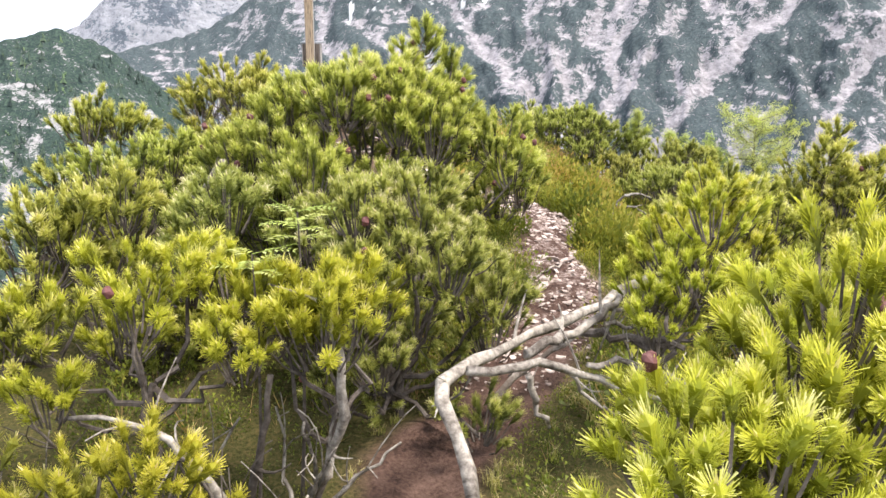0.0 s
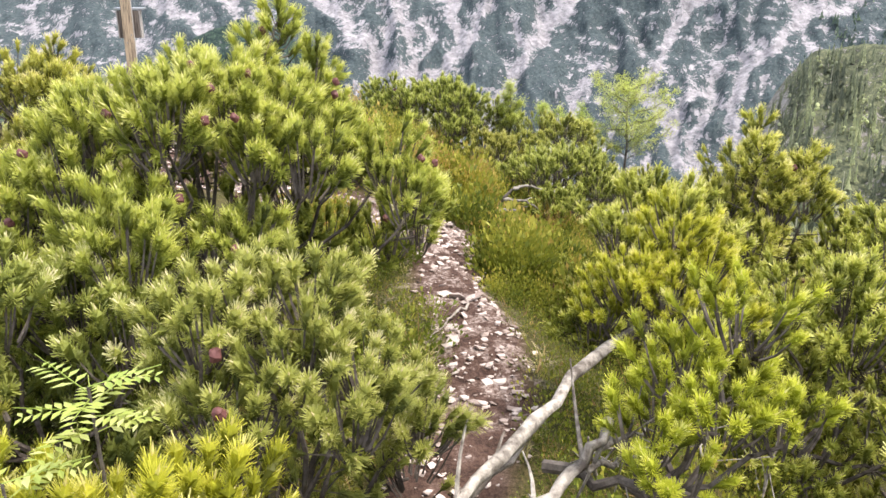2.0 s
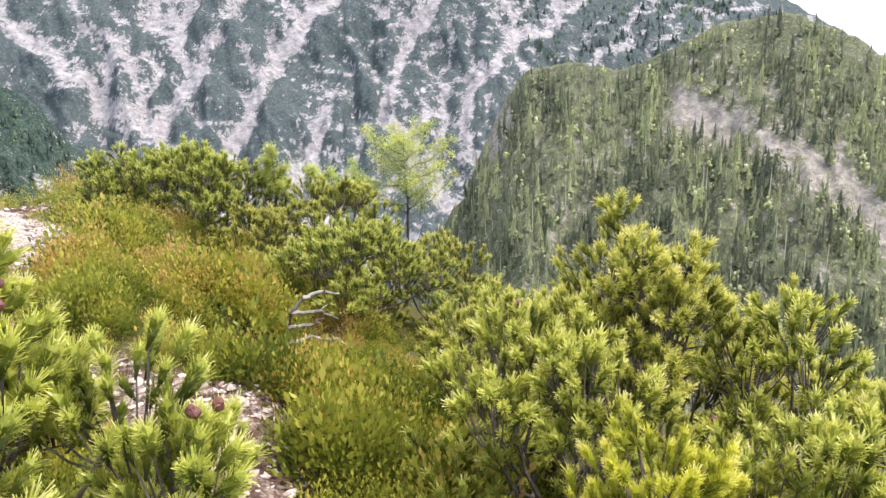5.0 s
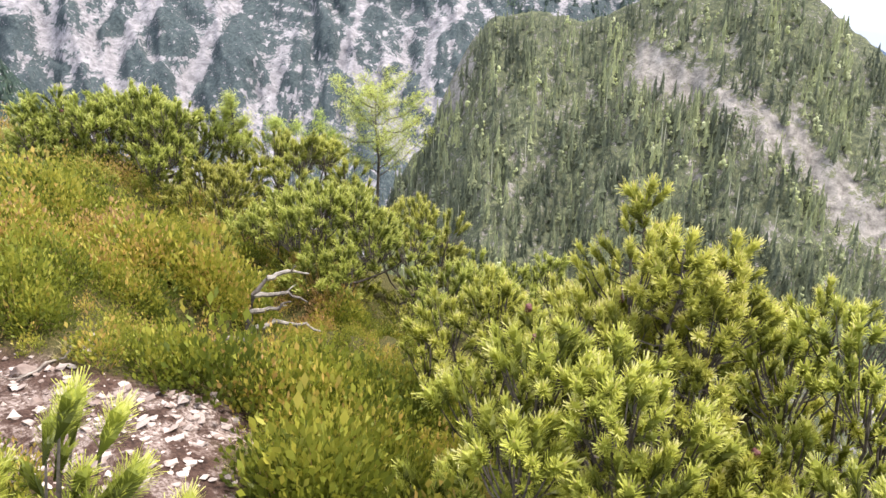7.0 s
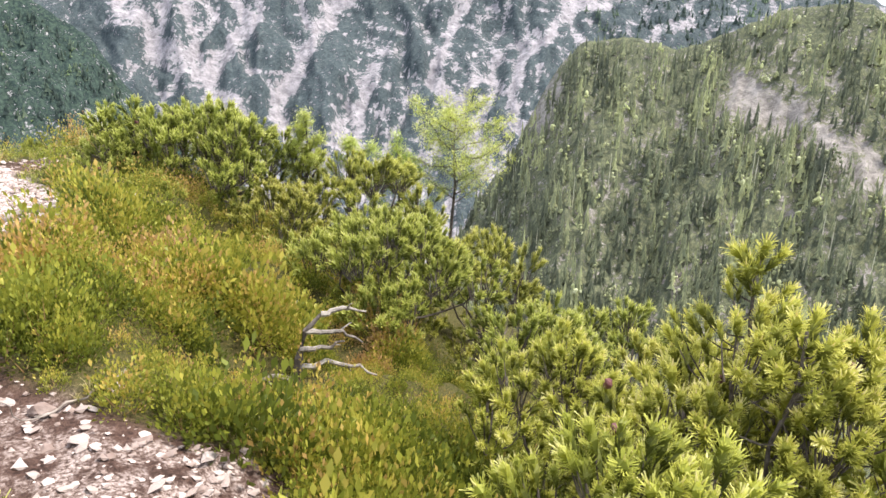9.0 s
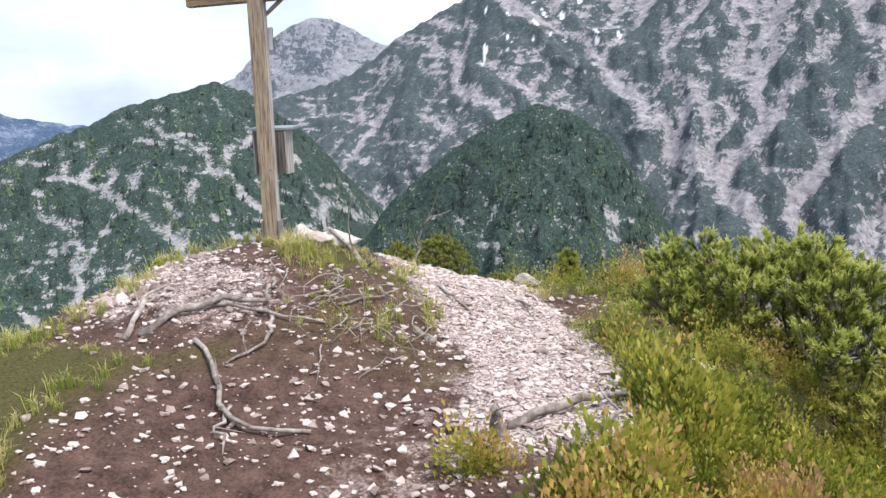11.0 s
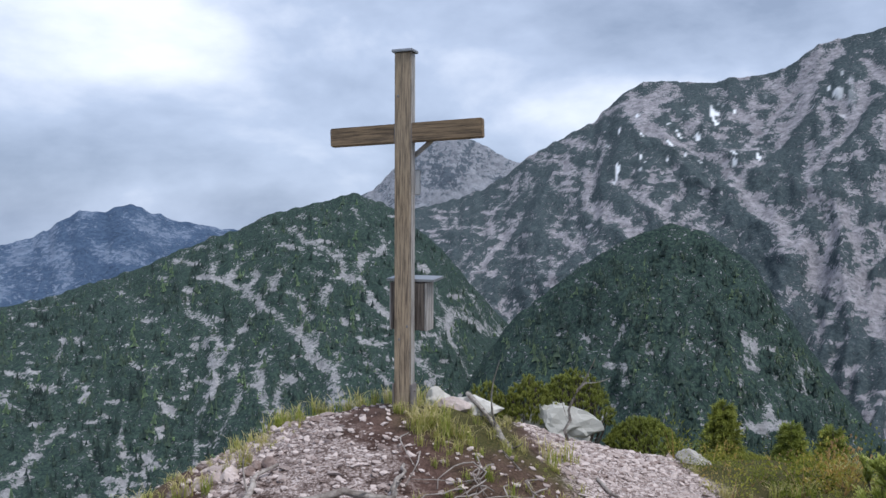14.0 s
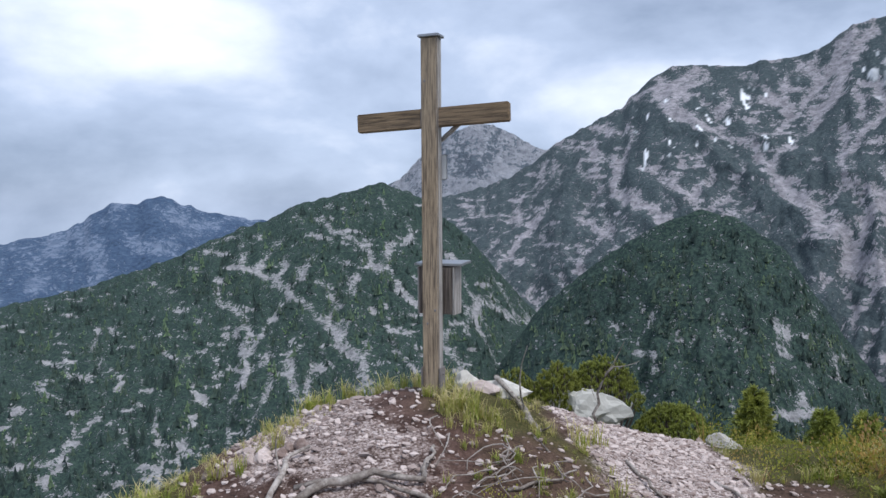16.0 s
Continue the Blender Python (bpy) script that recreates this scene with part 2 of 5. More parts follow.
def leaf_material(name, stops, spread=0.25, through_light=0.42, rough=0.5, key="tone"):
    """Foliage: colour by tone, for age along the shoot and painted inner shade; some light shining through."""
    m, N, L, b = material(name, rough, 0.35)
    a = attr_node(N, key)
    r = ramp_node(N, stops)
    L.new(a.outputs["Fac"], r.inputs["Fac"])
    n = noise_node(N, L, 2.2, 3)
    info = N.new("ShaderNodeObjectInfo")
    hs = N.new("ShaderNodeHueSaturation")
    L.new(math_node(N, L, "ADD", math_node(N, L, "MULTIPLY", n.outputs["Fac"], spread * 2), 1.0 - spread), hs.inputs["Value"])
    L.new(math_node(N, L, "ADD", math_node(N, L, "MULTIPLY", info.outputs["Random"], 0.025), 0.4875), hs.inputs["Hue"])
    L.new(r.outputs[0], hs.inputs["Color"])
    L.new(hs.outputs[0], b.inputs["Base Color"])
    t = N.new("ShaderNodeBsdfTranslucent")
    L.new(hs.outputs[0], t.inputs["Color"])
    s = N.new("ShaderNodeMixShader")
    s.inputs["Fac"].default_value = through_light
    L.new(b.outputs[0], s.inputs[1])
    L.new(t.outputs[0], s.inputs[2])
    L.new(s.outputs[0], N["Material Output"].inputs["Surface"])
    return m


# The darkest needle stop also carries the shade between shoots.
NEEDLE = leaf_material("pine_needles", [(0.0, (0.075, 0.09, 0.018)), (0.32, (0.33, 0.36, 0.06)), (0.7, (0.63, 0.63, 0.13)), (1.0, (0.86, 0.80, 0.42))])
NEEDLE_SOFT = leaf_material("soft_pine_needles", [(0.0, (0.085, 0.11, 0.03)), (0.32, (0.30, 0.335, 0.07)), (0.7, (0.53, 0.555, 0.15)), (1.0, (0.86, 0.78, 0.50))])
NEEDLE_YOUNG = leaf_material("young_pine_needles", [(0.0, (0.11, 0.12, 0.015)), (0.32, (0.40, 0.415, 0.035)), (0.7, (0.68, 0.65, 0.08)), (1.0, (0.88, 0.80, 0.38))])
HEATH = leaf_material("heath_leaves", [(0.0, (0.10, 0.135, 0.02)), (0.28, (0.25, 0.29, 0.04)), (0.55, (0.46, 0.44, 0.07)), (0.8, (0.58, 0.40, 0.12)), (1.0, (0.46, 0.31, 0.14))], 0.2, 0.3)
GRASS = leaf_material("grass", [(0.0, (0.15, 0.20, 0.03)), (0.45, (0.32, 0.37, 0.06)), (0.8, (0.52, 0.46, 0.16)), (1.0, (0.60, 0.50, 0.26))], 0.2, 0.35)
FRESH = leaf_material("fresh_leaves", [(0.0, (0.28, 0.36, 0.07)), (0.6, (0.47, 0.55, 0.14)), (1.0, (0.64, 0.68, 0.28))], 0.15, 0.45)
# Hill crowns are paled to put haze into their colour.
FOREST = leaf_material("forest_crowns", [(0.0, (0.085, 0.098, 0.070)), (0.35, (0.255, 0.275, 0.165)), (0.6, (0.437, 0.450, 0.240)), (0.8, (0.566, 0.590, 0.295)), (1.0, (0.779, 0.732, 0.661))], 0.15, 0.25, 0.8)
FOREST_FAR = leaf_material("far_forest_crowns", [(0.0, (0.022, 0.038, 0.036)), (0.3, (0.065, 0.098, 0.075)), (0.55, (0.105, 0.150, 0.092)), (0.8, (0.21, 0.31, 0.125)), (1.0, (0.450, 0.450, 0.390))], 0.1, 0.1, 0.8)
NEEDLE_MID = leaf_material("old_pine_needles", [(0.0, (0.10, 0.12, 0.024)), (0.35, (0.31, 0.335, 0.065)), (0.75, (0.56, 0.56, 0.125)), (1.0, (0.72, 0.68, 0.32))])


def bark_material(name, dark, light, scale=1.0):
    m, N, L, b = material(name, 0.9, 0.2)
    n = noise_node(N, L, 30 * scale, 6, 0.65)
    w = noise_node(N, L, 5 * scale, 3)
    r = ramp_node(N, [(0.40, dark), (0.5, tuple(0.6 * a + 0.4 * b for a, b in zip(dark, light))), (0.62, light)])
    L.new(math_node(N, L, "ADD", math_node(N, L, "MULTIPLY", n.outputs["Fac"], 0.55), math_node(N, L, "MULTIPLY", w.outputs["Fac"], 0.45)), r.inputs["Fac"])
    L.new(r.outputs[0], b.inputs["Base Color"])
    bump_to(N, L, b, n.outputs["Fac"], 0.8, 0.006)
    return m


BARK = bark_material("pine_bark", (0.05, 0.04, 0.034), (0.20, 0.17, 0.15))
DEADWOOD = bark_material("weathered_deadwood", (0.10, 0.082, 0.07), (0.52, 0.475, 0.42))
ROOT = bark_material("worn_root", (0.15, 0.12, 0.10), (0.46, 0.41, 0.37))


def stone_material(name, dark, light, stain):
    m, N, L, b = material(name, 0.85, 0.25)
    n = noise_node(N, L, 14, 6, 0.6)
    f = noise_node(N, L, 90, 3, 0.6)
    info = N.new("ShaderNodeObjectInfo")
    geo = N.new("ShaderNodeNewGeometry")
    r = ramp_node(N, [(0.22, dark), (0.62, light)])
    L.new(math_node(N, L, "ADD", math_node(N, L, "MULTIPLY", n.outputs["Fac"], 0.5), math_node(N, L, "MULTIPLY", math_node(N, L, "FRACT", math_node(N, L, "ADD", geo.outputs["Random Per Island"], info.outputs["Random"])), 0.5)), r.inputs["Fac"])
    c = mix_node(N, L, math_node(N, L, "MULTIPLY", f.outputs["Fac"], 0.35), r.outputs[0], stain)
    L.new(c, b.inputs["Base Color"])
    bump_to(N, L, b, n.outputs["Fac"], 0.6, 0.01)
    return m


LIMESTONE = stone_material("limestone", (0.19, 0.14, 0.12), (0.66, 0.565, 0.525), (0.30, 0.20, 0.165))
OUTCROP = stone_material("grey_limestone", (0.13, 0.125, 0.11), (0.52, 0.50, 0.46), (0.14, 0.15, 0.10))
WHITE_STONE = stone_material("pale_limestone", (0.36, 0.335, 0.30), (0.74, 0.71, 0.65), (0.34, 0.30, 0.24))


def ground_material():
    m, N, L, b = material("hill_ground", 0.95, 0.15)
    n = noise_node(N, L, 9, 8, 0.65)
    f = noise_node(N, L, 70, 5, 0.65)
    soil = ramp_node(N, [(0.36, (0.03, 0.018, 0.015)), (0.5, (0.10, 0.060, 0.048)), (0.66, (0.18, 0.115, 0.092))])
    L.new(math_node(N, L, "ADD", math_node(N, L, "MULTIPLY", n.outputs["Fac"], 0.55), math_node(N, L, "MULTIPLY", f.outputs["Fac"], 0.45)), soil.inputs["Fac"])
    grit = ramp_node(N, [(0.38, (0.075, 0.05, 0.042)), (0.49, (0.34, 0.265, 0.235)), (0.60, (0.66, 0.58, 0.55))])
    L.new(f.outputs["Fac"], grit.inputs["Fac"])
    moss = ramp_node(N, [(0.3, (0.025, 0.028, 0.010)), (0.5, (0.075, 0.072, 0.024)), (0.7, (0.15, 0.11, 0.05))])
    L.new(f.outputs["Fac"], moss.inputs["Fac"])
    c = mix_node(N, L, attr_node(N, "bare").outputs["Fac"], moss.outputs[0], soil.outputs[0])
    patch = ramp_node(N, [(0.40, (0, 0, 0)), (0.56, (1, 1, 1))])
    L.new(n.outputs["Fac"], patch.inputs["Fac"])
    c = mix_node(N, L, math_node(N, L, "SUBTRACT", math_node(N, L, "MULTIPLY", attr_node(N, "stony").outputs["Fac"], 1.6), math_node(N, L, "SUBTRACT", 0.75, math_node(N, L, "MULTIPLY", patch.outputs[0], 0.75))), c, grit.outputs[0])
    L.new(c, b.inputs["Base Color"])
    bump_to(N, L, b, f.outputs["Fac"], 0.7, 0.02)
    return m


GROUND = ground_material()


def mountain_material(name, rock_dark, rock_light, wood_dark, wood_light, scale):
    """Bare limestone and dark scrub, parted by the cover of the slope."""
    m, N, L, b = material(name, 0.95, 0.1)
    big = noise_node(N, L, scale * 2.6, 9, 0.74)
    streak = noise_node(N, L, scale * 5, 8, 0.75, (1, 1, 1.5))
    fine = noise_node(N, L, scale * 12, 5, 0.75)
    rock = ramp_node(N, [(0.36, rock_dark), (0.64, rock_light)])
    L.new(streak.outputs["Fac"], rock.inputs["Fac"])
    wood = ramp_node(N, [(0.38, tuple(0.7 * v for v in wood_dark)), (0.48, wood_dark), (0.60, wood_light), (0.72, tuple(1.25 * v for v in wood_light))])
    L.new(fine.outputs["Fac"], wood.inputs["Fac"])
    k = math_node(N, L, "ADD", attr_node(N, "cover").outputs["Fac"], math_node(N, L, "MULTIPLY", math_node(N, L, "SUBTRACT", fine.outputs["Fac"], 0.5), 3.8))
    k = math_node(N, L, "ADD", k, math_node(N, L, "MULTIPLY", math_node(N, L, "SUBTRACT", big.outputs["Fac"], 0.5), 2.2))
    edge = ramp_node(N, [(0.46, (0, 0, 0)), (0.54, (1, 1, 1))])
    L.new(k, edge.inputs["Fac"])
    c = mix_node(N, L, edge.outputs[0], rock.outputs[0], wood.outputs[0])
    c = mix_node(N, L, attr_node(N, "snow").outputs["Fac"], c, (0.85, 0.87, 0.9))
    L.new(c, b.inputs["Base Color"])
    bump_to(N, L, b, streak.outputs["Fac"], 0.9, 6 / (scale * 100))
    return m


# Aerial haze is mixed into the massif: lilac rock, blue-grey scrub.
MASSIF = mountain_material("hazed_massif_rock", (0.161, 0.155, 0.171), (0.428, 0.407, 0.428), (0.054, 0.073, 0.081), (0.096, 0.120, 0.122), 0.014)
RIDGE = mountain_material("ridge_rock", (0.17, 0.17, 0.18), (0.42, 0.41, 0.41), (0.030, 0.050, 0.046), (0.064, 0.097, 0.074), 0.022)
# BLUE and PEAK have the haze of distance painted into their base colours.
BLUE = mountain_material("hazed_distant_rock", (0.13, 0.17, 0.245), (0.22, 0.27, 0.36), (0.062, 0.098, 0.165), (0.088, 0.132, 0.205), 0.004)
PEAK = mountain_material("hazed_peak_rock", (0.19, 0.20, 0.23), (0.36, 0.37, 0.40), (0.085, 0.105, 0.13), (0.12, 0.145, 0.17), 0.006)
GREENHILL = mountain_material("wooded_rock", (0.13, 0.12, 0.11), (0.39, 0.36, 0.335), (0.085, 0.098, 0.064), (0.17, 0.18, 0.105), 0.03)


def wood_material(name, dark, light, grey):
    m, N, L, b = material(name, 0.8, 0.2)
    g = noise_node(N, L, 22, 6, 0.7, (4.0, 4.0, 0.22))
    w = noise_node(N, L, 3, 3, 0.5, (1, 1, 0.4))
    r = ramp_node(N, [(0.38, dark), (0.58, light)])
    L.new(g.outputs["Fac"], r.inputs["Fac"])
    c = mix_node(N, L, math_node(N, L, "MULTIPLY", w.outputs["Fac"], 0.5), r.outputs[0], grey)
    L.new(c, b.inputs["Base Color"])
    bump_to(N, L, b, g.outputs["Fac"], 0.7, 0.006)
    return m


def wood_along_x(name, dark, light, grey):
    m = wood_material(name, dark, light, grey)
    for n in m.node_tree.nodes:
        if n.type == "MAPPING":
            s = n.inputs["Scale"].default_value
            n.inputs["Scale"].default_value = (s[2], s[1], s[0])
    return m


POST_WOOD = wood_material("weathered_post_wood", (0.085, 0.055, 0.033), (0.50, 0.37, 0.235), (0.40, 0.35, 0.29))
BEAM_WOOD = wood_along_x("weathered_beam_wood", (0.060, 0.038, 0.024), (0.33, 0.225, 0.13), (0.24, 0.20, 0.155))
# Weathered boards darkened to put the shadow on the box front into the wood.
BOX_WOOD = wood_material("shaded_weathered_boards", (0.05, 0.04, 0.034), (0.20, 0.165, 0.14), (0.12, 0.105, 0.095))
GREY_WOOD = wood_material("silvered_wood", (0.15, 0.13, 0.115), (0.48, 0.45, 0.42), (0.40, 0.38, 0.36))


def plain(name, colour, rough=0.5, metal=0.0):
    m, N, L, b = material(name, rough, 0.4)
    n = noise_node(N, L, 40, 4)
    c = mix_node(N, L, math_node(N, L, "MULTIPLY", n.outputs["Fac"], 0.5), colour, tuple(0.6 * v for v in colour))
    L.new(c, b.inputs["Base Color"])
    b.inputs["Metallic"].default_value = metal
    return m


SHEET_METAL = plain("grey_sheet_metal", (0.42, 0.43, 0.45), 0.45, 0.7)
SHOE_STEEL = plain("rusted_grey_steel", (0.30, 0.27, 0.26), 0.6, 0.5)
WHITE_PLATE = plain("white_plate", (0.8, 0.8, 0.8), 0.4)
CONE = plain("purple_brown_cone", (0.15, 0.055, 0.05), 0.6)

# ---------------------------------------------------------------- ground, one sheet to the horizon
def build_ground():
    r = np.concatenate([np.arange(0.02, 8, 0.068), np.geomspace(8, 40, 70), np.geomspace(42, 4600, 90)])
    th = np.linspace(0, 2 * np.pi, 340, endpoint=False)
    T, R = np.meshgrid(th, r, indexing="ij")
    x, y = R * np.sin(T), 6.3 + R * np.cos(T)
    z = height(x, y)
    near = (R < 14).astype(float)
    mesh = mesh_of("ground", np.stack([x, y, z], -1).reshape(-1, 3), grid_faces(len(th), len(r), True), GROUND, smooth=True,
                   attrs={"bare": (bare(x, y) * near).ravel(), "stony": (stony(x, y) * near).ravel()})
    return tagged(mesh, kind="structure")


build_ground()


# ---------------------------------------------------------------- mountains
def drainage(A, V, seed, reach, floor=15):
    """Lets water run down the slope row by row and gives each place's distance from the gullies so cut, at 26 steps to the degree."""
    y = V * reach
    bent = 2.4 * (fbm(A / 5, y / 5, 2, seed + 9) - 0.5)
    H = 2.2 * vnoise((A + 1.3 * y + bent) / 3.6, y / 11, seed) + 2.2 * vnoise((A - 1.3 * y + bent) / 3.6, y / 11, seed + 1)
    H = H + 0.8 * vnoise((A + 1.1 * y) / 1.2, y / 4, seed + 2) + 0.8 * vnoise((A - 1.1 * y) / 1.2, y / 4, seed + 3) + 0.5 * fbm(A / 0.9, y / 0.9, 2, seed + 4)
    n, m = A.shape
    draw = np.random.default_rng(seed)
    i = np.arange(n)
    acc = np.ones((n, m))
    for j in range(m - 1, 0, -1):
        ways = [np.clip(i + o, 0, n - 1) for o in (-2, -1, 0, 1, 2)]
        drop = np.stack([H[w, j - 1] + 0.05 * abs(k - 2) + 0.05 * draw.random(n) for k, w in enumerate(ways)])
        to = np.stack(ways)[drop.argmin(0), i]
        acc[:, j - 1] += np.bincount(to, acc[:, j], n)
    D = np.where(acc > floor, -2.0 * np.log(acc / floor), 90.0)
    dx, dy = 26 * (A[1, 0] - A[0, 0]), 26 * reach * (V[0, 1] - V[0, 0])
    for _ in range(14):
        for ax, cost in ((0, dx), (1, dy)):
            near = np.minimum(np.roll(D, 1, ax), np.roll(D, -1, ax)) + cost
            D = np.minimum(D, near)
    D = (2 * D + np.roll(D, 1, 0) + np.roll(D, -1, 0)) / 4
    D = (3 * D + np.roll(D, 1, 1) + np.roll(D, -1, 1)) / 4
    return np.clip(D, -12, 60)


def mountain(name, crest, r0, r1, z0, mat, cover, label, step=0.13, rows=240, rib=0.07, ribs=2.2, seed=0, snow=None, bow=0.75, reach=22):
    """A mountain side seen across the valley: it climbs from r0 at height z0 to its crest at r1; crest gives azimuth and elevation in degrees."""
    az = np.arange(crest[0][0], crest[-1][0], step)
    el = np.interp(az, [c[0] for c in crest], [c[1] for c in crest])
    el = el + 0.20 * (fbm(az * 1.7, az * 0, 4, seed) - 0.5) * 2
    v = np.concatenate([np.linspace(0, 1, rows), [1.03, 1.12]])
    A, V = np.meshgrid(az, v, indexing="ij")
    E = np.repeat(el[:, None], len(v), 1)
    top = 2 + r1 * np.tan(np.radians(E))
    up = np.minimum(V, 1)
    R = r0 + (r1 - r0) * V
    Z = z0 + (top - z0) * up ** (1 / bow)
    lean = 3.0 * (fbm(A * 0.10, V * 2.0, 3, seed + 5) - 0.5)
    u = A * ribs / 10
    w = V * 4.0
    gull = ridged(u + lean * V, w + 0.4 * lean, 5, seed + 1)
    crag = fbm(u * 6 + lean, w * 9, 4, seed + 2)
    fade = np.sin(np.pi * np.clip(V, 0, 1) ** 0.8) ** 0.6
    tall = np.maximum(top - z0, 40)
    Z = Z + rib * tall * fade * (gull - 0.62) + 0.02 * tall * fade * (crag - 0.5)
    D = drainage(A, V, seed + 30, reach)
    Z = Z - 0.022 * tall * fade * np.exp(-np.maximum(D, 0) / 14)
    Z = np.where(V > 1, top - (V - 1) * (r1 - r0) * 1.2, Z)
    R = R - 0.06 * (r1 - r0) * fade * (gull - 0.5)
    c = cover(A, V, D, np.degrees(np.arctan2(Z - 2, R)))
    s = snow(A, V, gull, crag) if snow else np.zeros_like(A)
    a = np.radians(A)
    P = np.stack([R * np.sin(a), R * np.cos(a), Z], -1).reshape(-1, 3)
    ob = mesh_of(name, P, grid_faces(len(az), len(v)), mat, smooth=True, attrs={"cover": c.ravel(), "snow": s.ravel()})
    tagged(ob, label, "mountain", kind="structure")
    return A, V, P.reshape(A.shape + (3,)), c


def snow_massif(A, V, gull, crag):
    k = sstep(0.74, 0.77, vnoise(A * 2.6 + V * 40, V * 30, 77)) * sstep(0.70, 0.76, V) * (1 - sstep(0.9, 0.95, V)) * (1 - sstep(6, 9, A)) * sstep(-9, -7, A)
    return k * sstep(0.55, 0.65, vnoise(A * 3.1, V * 40, 78))


def cover_massif(A, V, D, Y):
    """Dark scrub in tapering tongues between pale gullies that join downwards; wood towards the shoulder."""
    wide = -1.8 + 4.5 * sstep(2, 10, Y) + 15 * (fbm(A / 6, Y / 4, 3, 61) - 0.5) + 13 * (fbm(A * 0.9, Y * 1.2, 4, 62, 0.65) - 0.5)
    k = 0.5 + (D - wide) / 14
    ledge = fbm(A * 0.8 + 0.5 * Y, Y * 3.0, 4, 64, 0.65)
    k = k - 1.2 * sstep(0.60, 0.70, ledge) + 0.45 * sstep(38, 50, A)
    return np.clip(k, 0, 1)


def cover_ridge(A, V, D, Y):
    wide = -5.5 + 17 * (fbm(A / 5, Y / 4, 3, 71) - 0.5) + 13 * (fbm(A * 0.9, Y * 1.2, 4, 72, 0.65) - 0.5) - 4 * (1 - sstep(-46, -36, A))
    k = 0.5 + (D - wide) / 14 - 1.1 * sstep(0.62, 0.70, fbm(A * 0.7 + 0.6 * Y, Y * 2.0, 4, 74, 0.65))
    return np.clip(k, 0, 1)


def cover_wood(A, V, D, Y):
    wide = -9 + 18 * (fbm(A / 4, Y / 3, 3, 81) - 0.5) + 14 * (fbm(A * 0.9, Y * 1.2, 4, 82, 0.65) - 0.5)
    return np.clip(0.5 + (D - wide) / 14, 0, 1)


def cover_hill(A, V, D, Y):
    blot, big = fbm(A / 1.7, Y / 2.3, 6, 99, 0.72), fbm(A / 8, Y / 5, 3, 100)
    k = 1.0 + 0.9 * (blot - 0.5) - 0.3 * np.exp(-np.maximum(D, 0) / 5)
    k = k - 1.5 * blot * np.exp(-((A - 34.2) / 1.5) ** 2 - ((Y + 6.5) / 3.0) ** 2)
    k = k - 0.75 * np.exp(-((A - 48.0) / 1.5) ** 2 - ((Y + 5.8) / 1.6) ** 2)
    k = k - 1.55 * blot * np.exp(-((Y + 10.0 + 0.64 * (A - 57) + 2.5 * (big - 0.5)) / 1.9) ** 2) * sstep(45, 50, A)
    return np.clip(k, 0, 1)


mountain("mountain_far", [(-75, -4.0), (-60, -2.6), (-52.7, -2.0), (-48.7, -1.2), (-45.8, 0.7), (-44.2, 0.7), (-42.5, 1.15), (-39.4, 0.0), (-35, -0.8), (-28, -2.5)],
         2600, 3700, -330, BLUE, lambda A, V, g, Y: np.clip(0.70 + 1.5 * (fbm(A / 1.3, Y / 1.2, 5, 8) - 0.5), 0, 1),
         "distant haze-blue wooded mountain under low cloud", 0.2, 90, 0.10, 3.5, 11)
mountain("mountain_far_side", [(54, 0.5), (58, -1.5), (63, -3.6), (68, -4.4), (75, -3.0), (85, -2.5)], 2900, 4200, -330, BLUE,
         lambda A, V, g, Y: np.clip(0.8 + 1.0 * (fbm(A / 1.3, Y / 1.2, 4, 18) - 0.5), 0, 1), "distant haze-blue mountain beyond the wooded shoulder", 0.25, 60, 0.08, 3.5, 12)
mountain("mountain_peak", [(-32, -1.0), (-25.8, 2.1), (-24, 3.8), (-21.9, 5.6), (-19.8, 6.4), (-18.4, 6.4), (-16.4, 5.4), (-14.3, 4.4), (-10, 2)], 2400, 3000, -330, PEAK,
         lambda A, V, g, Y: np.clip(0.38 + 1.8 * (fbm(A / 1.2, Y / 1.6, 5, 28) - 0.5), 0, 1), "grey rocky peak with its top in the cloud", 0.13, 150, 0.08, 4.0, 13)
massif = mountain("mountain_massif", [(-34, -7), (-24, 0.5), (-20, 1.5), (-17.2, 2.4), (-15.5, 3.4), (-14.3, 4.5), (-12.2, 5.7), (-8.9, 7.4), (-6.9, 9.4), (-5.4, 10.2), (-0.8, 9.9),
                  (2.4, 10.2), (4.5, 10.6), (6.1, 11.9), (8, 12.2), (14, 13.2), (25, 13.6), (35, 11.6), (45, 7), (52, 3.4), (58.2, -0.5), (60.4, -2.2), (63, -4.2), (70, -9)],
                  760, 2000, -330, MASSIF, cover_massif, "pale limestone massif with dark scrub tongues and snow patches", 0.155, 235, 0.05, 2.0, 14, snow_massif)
ridge = mountain("mountain_ridge", [(-80, -13), (-66, -9), (-52.8, -6.2), (-47.4, -5.1), (-42.2, -3.4), (-37.1, -1.2), (-35, -0.6), (-32.9, 0.6), (-29.2, 1.4), (-26.6, 2.1), (-24.1, 1.2),
                 (-20.2, -2.0), (-17.2, -5.5), (-14.7, -8), (-11, -12)], 470, 1250, -320, RIDGE, cover_ridge,
                 "dark wooded mountain ridge with pale rock gullies", 0.14, 200, 0.05, 2.4, 15)
